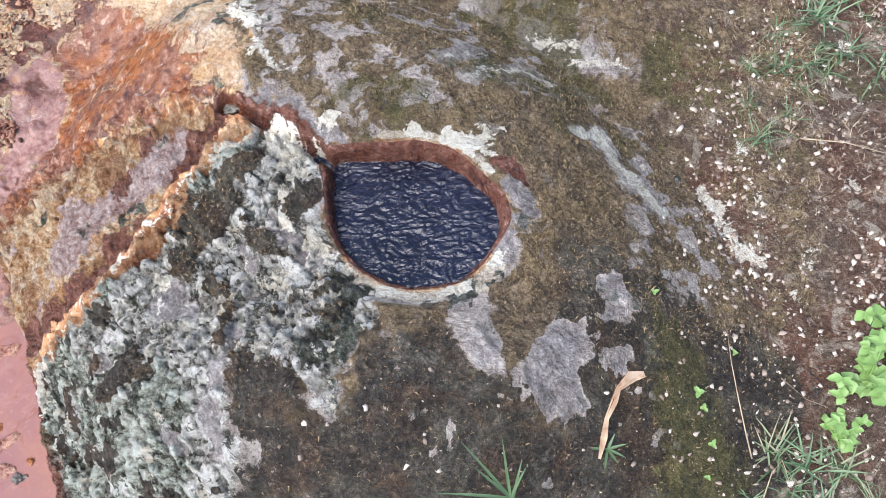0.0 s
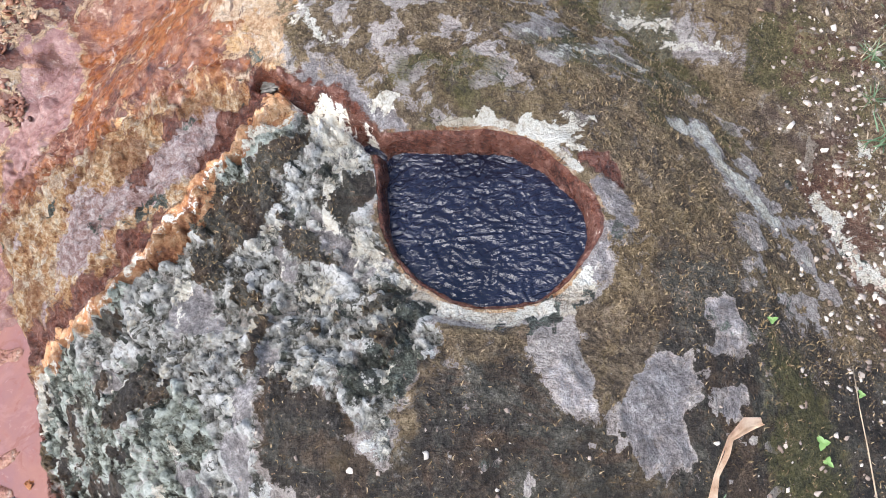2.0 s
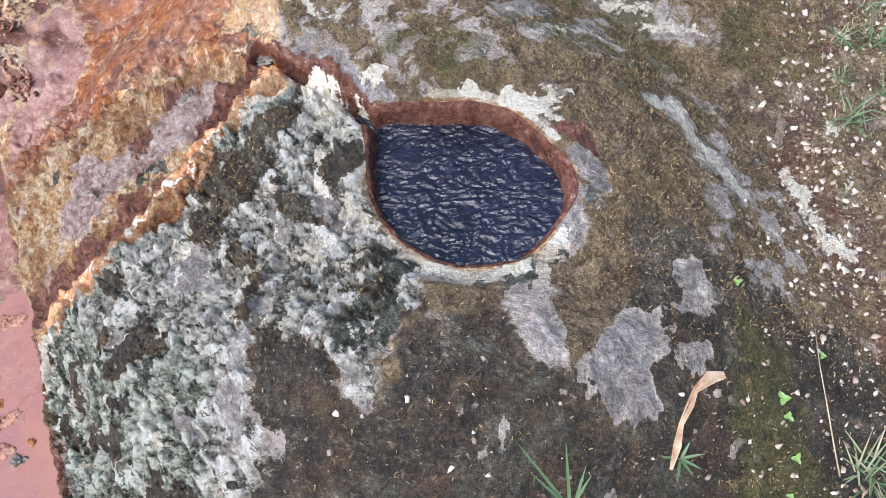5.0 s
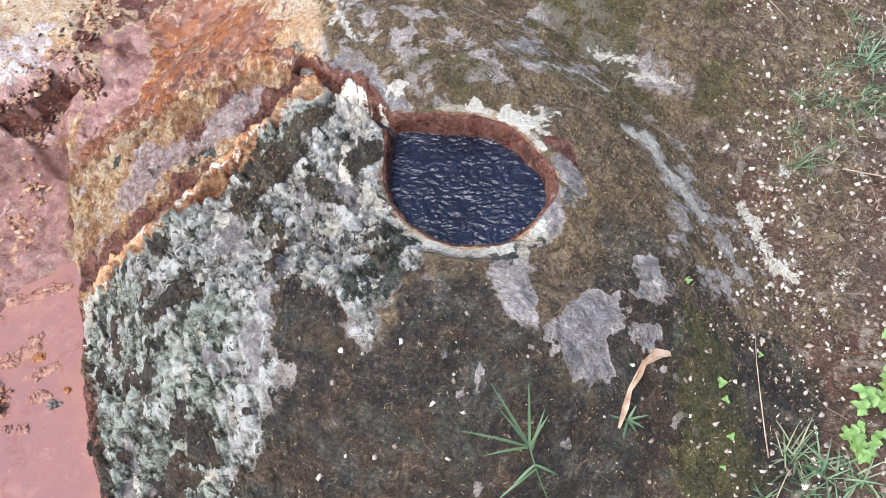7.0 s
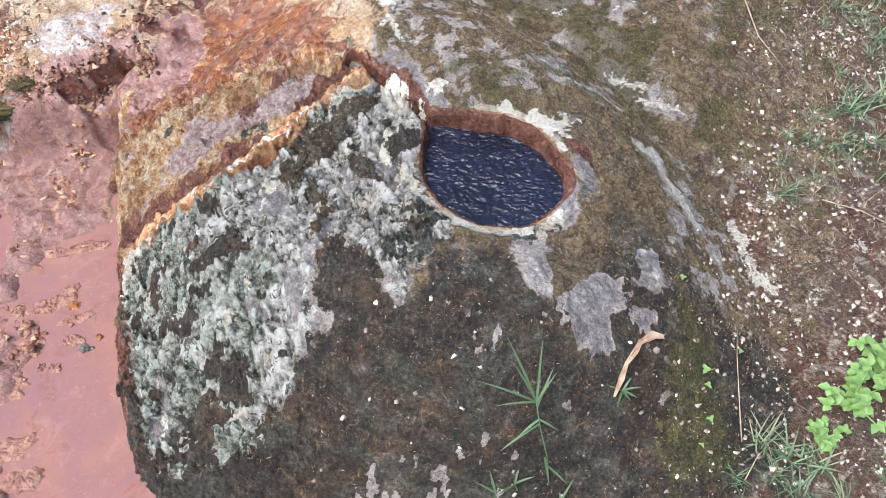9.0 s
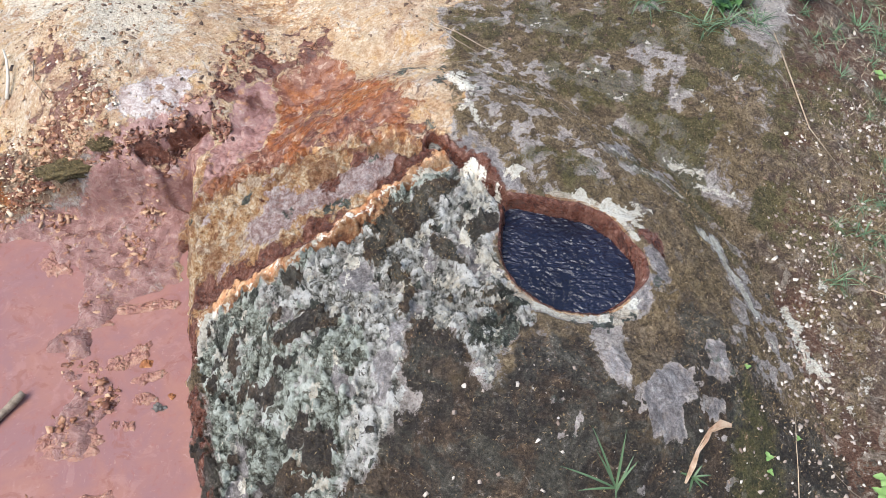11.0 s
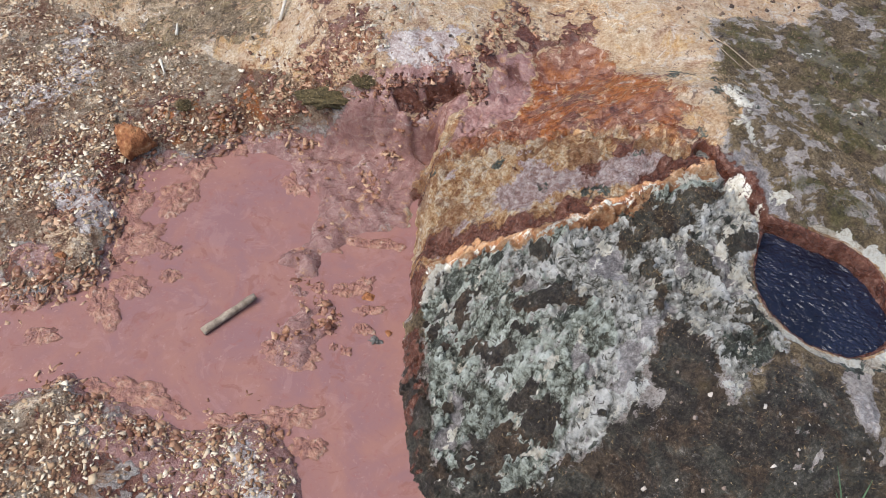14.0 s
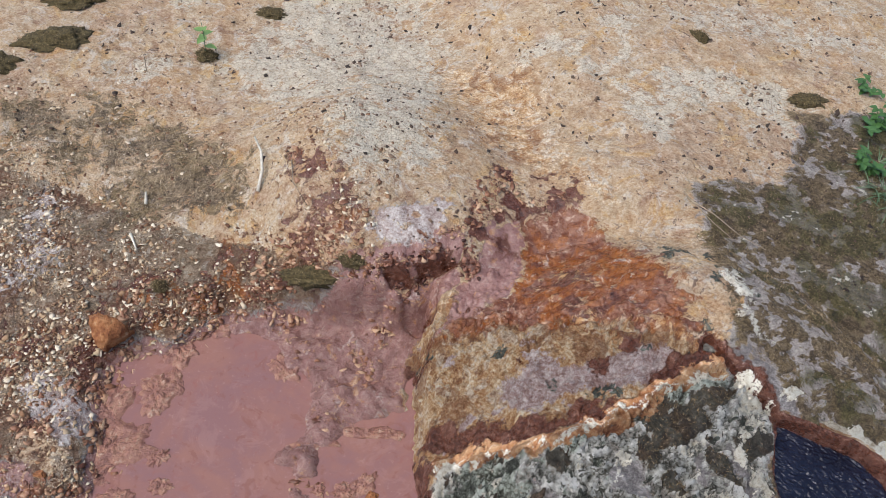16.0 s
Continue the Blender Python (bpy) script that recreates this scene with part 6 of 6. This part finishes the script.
for _ in range(1500):
    gx, gy = r.uniform(0.36, 1.25), r.uniform(0.2, 2.3)
    edge = 0.44 + 0.05 * math.sin(5 * gy) if gy > 1.05 else 0.76
    thick = min(0.95, 0.30 + 2.2 * max(0.0, gx - 0.46)) if gy > 1.05 else 0.4
    if gy < 0.52:
        edge, thick = 0.38, 0.8
    if gy > 1.55:
        edge = 0.30
    if gx > edge and r.random() < thick and all((gx - a) ** 2 + (gy - b) ** 2 > 0.0014 for a, b in spots) and len(spots) < 300:
        spots.append((gx, gy))
for gx, gy in spots:
    copy_thing(r.choice(TUFTS), pose(gx, gy, top_at(gx, gy) - 0.003, r.uniform(-12, 12), r.uniform(-12, 12), r.uniform(0, 360)) @ Matrix.Scale(r.uniform(0.45, 0.95), 4))


def leafy_plant(x, y, seed, height, stems, leaf_size, material, label, group="", lobes=0.18, name="leafy_plant"):
    """Stems that branch from one root, each with leaflets in threes."""
    q = random.Random(seed)
    root = empty(name, x, y, top_at(x, y) - 0.004, label, "plant", group)
    for _ in range(stems):
        a, e = q.uniform(0, math.tau), q.uniform(0.5, 1.2)
        way = Vector((math.cos(a) * math.cos(e), math.sin(a) * math.cos(e), math.sin(e)))
        long_ = height * q.uniform(0.6, 1.1)
        pts = [way * long_ * t + Vector((0, 0, -0.15 * long_ * t * t)) for t in (0, 0.3, 0.6, 1)]
        stem = part("stem", tube(pts, [0.0022, 0.002, 0.0016, 0.001], 5), material, root)
        for p in pts[1:]:
            turn = q.uniform(0, math.tau)
            for k in range(3):
                b = turn + (k - 1) * 1.15
                part("leaf", leaf(p, (math.cos(b), math.sin(b), q.uniform(-0.1, 0.4)), (0, 0, 1), leaf_size * q.uniform(0.75, 1.15), leaf_size * q.uniform(0.55, 0.75), lobes=lobes, n=7), material, stem)
    return root


leafy_plant(0.575, 0.621, 3, 0.09, 9, 0.021, GREEN, "bright green herb with toothed leaves on stony soil")
leafy_plant(0.520, 0.541, 4, 0.05, 5, 0.017, GREEN, "low green herb with small toothed leaves")
leafy_plant(0.645, 0.695, 6, 0.09, 8, 0.022, GREEN, "bright green herb with broad toothed leaves")
leafy_plant(0.799, 2.063, 8, 0.20, 9, 0.045, GREEN, "shrub with large bright green leaves by the path", lobes=0.05)
leafy_plant(0.951, 1.821, 18, 0.16, 9, 0.045, GREEN, "shrub with large fresh leaves over the grass", lobes=0.05)
leafy_plant(-0.091, 1.808, 61, 0.07, 6, 0.024, DEEP, "low green herb at the corner of the mossy shelf", "herbs at the back")
leafy_plant(-0.132, 2.132, 62, 0.05, 4, 0.022, DEEP, "low green herb at the corner of the mossy shelf", "herbs at the back")
leafy_plant(0.337, 1.983, 9, 0.12, 7, 0.03, DEEP, "low dark herb at the edge of the moss", "herbs at the back")
q = random.Random(11)
for k in range(26):
    hx, hy = q.uniform(0.0, 1.2), q.uniform(1.72, 2.45)
    if hx < 0.35 - 0.9 * (hy - 1.72) or hy < 2.0 - 0.9 * hx:
        continue
    leafy_plant(hx, hy, 40 + k, q.uniform(0.07, 0.13), 5, q.uniform(0.022, 0.04), DEEP if k % 3 else GREEN, "low green herb among grass behind the mossy shelf", "herbs at the back")
for k, (hx, hy) in enumerate(((-0.027, 1.841), (0.055, 1.750), (0.106, 1.896), (0.172, 1.736), (0.194, 1.974), (-0.082, 1.979))):
    leafy_plant(hx, hy, 80 + k, 0.085, 5, 0.026, DEEP, "low green herb among grass behind the mossy shelf", "herbs at the back")
for k, (hx, hy, hh) in enumerate(((0.037, 3.116, 0.24), (0.120, 2.745, 0.35), (0.128, 3.209, 0.4), (-0.151, 3.595, 0.3), (0.531, 2.995, 0.4))):
    leafy_plant(hx, hy, 90 + k, hh, 12, 0.07, DEEP, "dark green shrub at the far edge of the flat", "far shrubs", 0.05)
for gx, gy in ((-0.020, 1.689), (0.053, 1.819), (0.135, 1.640), (0.169, 1.771), (-0.083, 1.838), (0.209, 1.873), (0.066, 1.943), (0.245, 1.697), (0.000, 1.910), (-0.061, 1.730), (0.190, 1.680)):
    copy_thing(TUFTS[0 if gx > 0.1 else 2], pose(gx, gy, top_at(gx, gy) - 0.003, 0, 0, 90 * gx * 13) @ Matrix.Scale(1.0, 4))
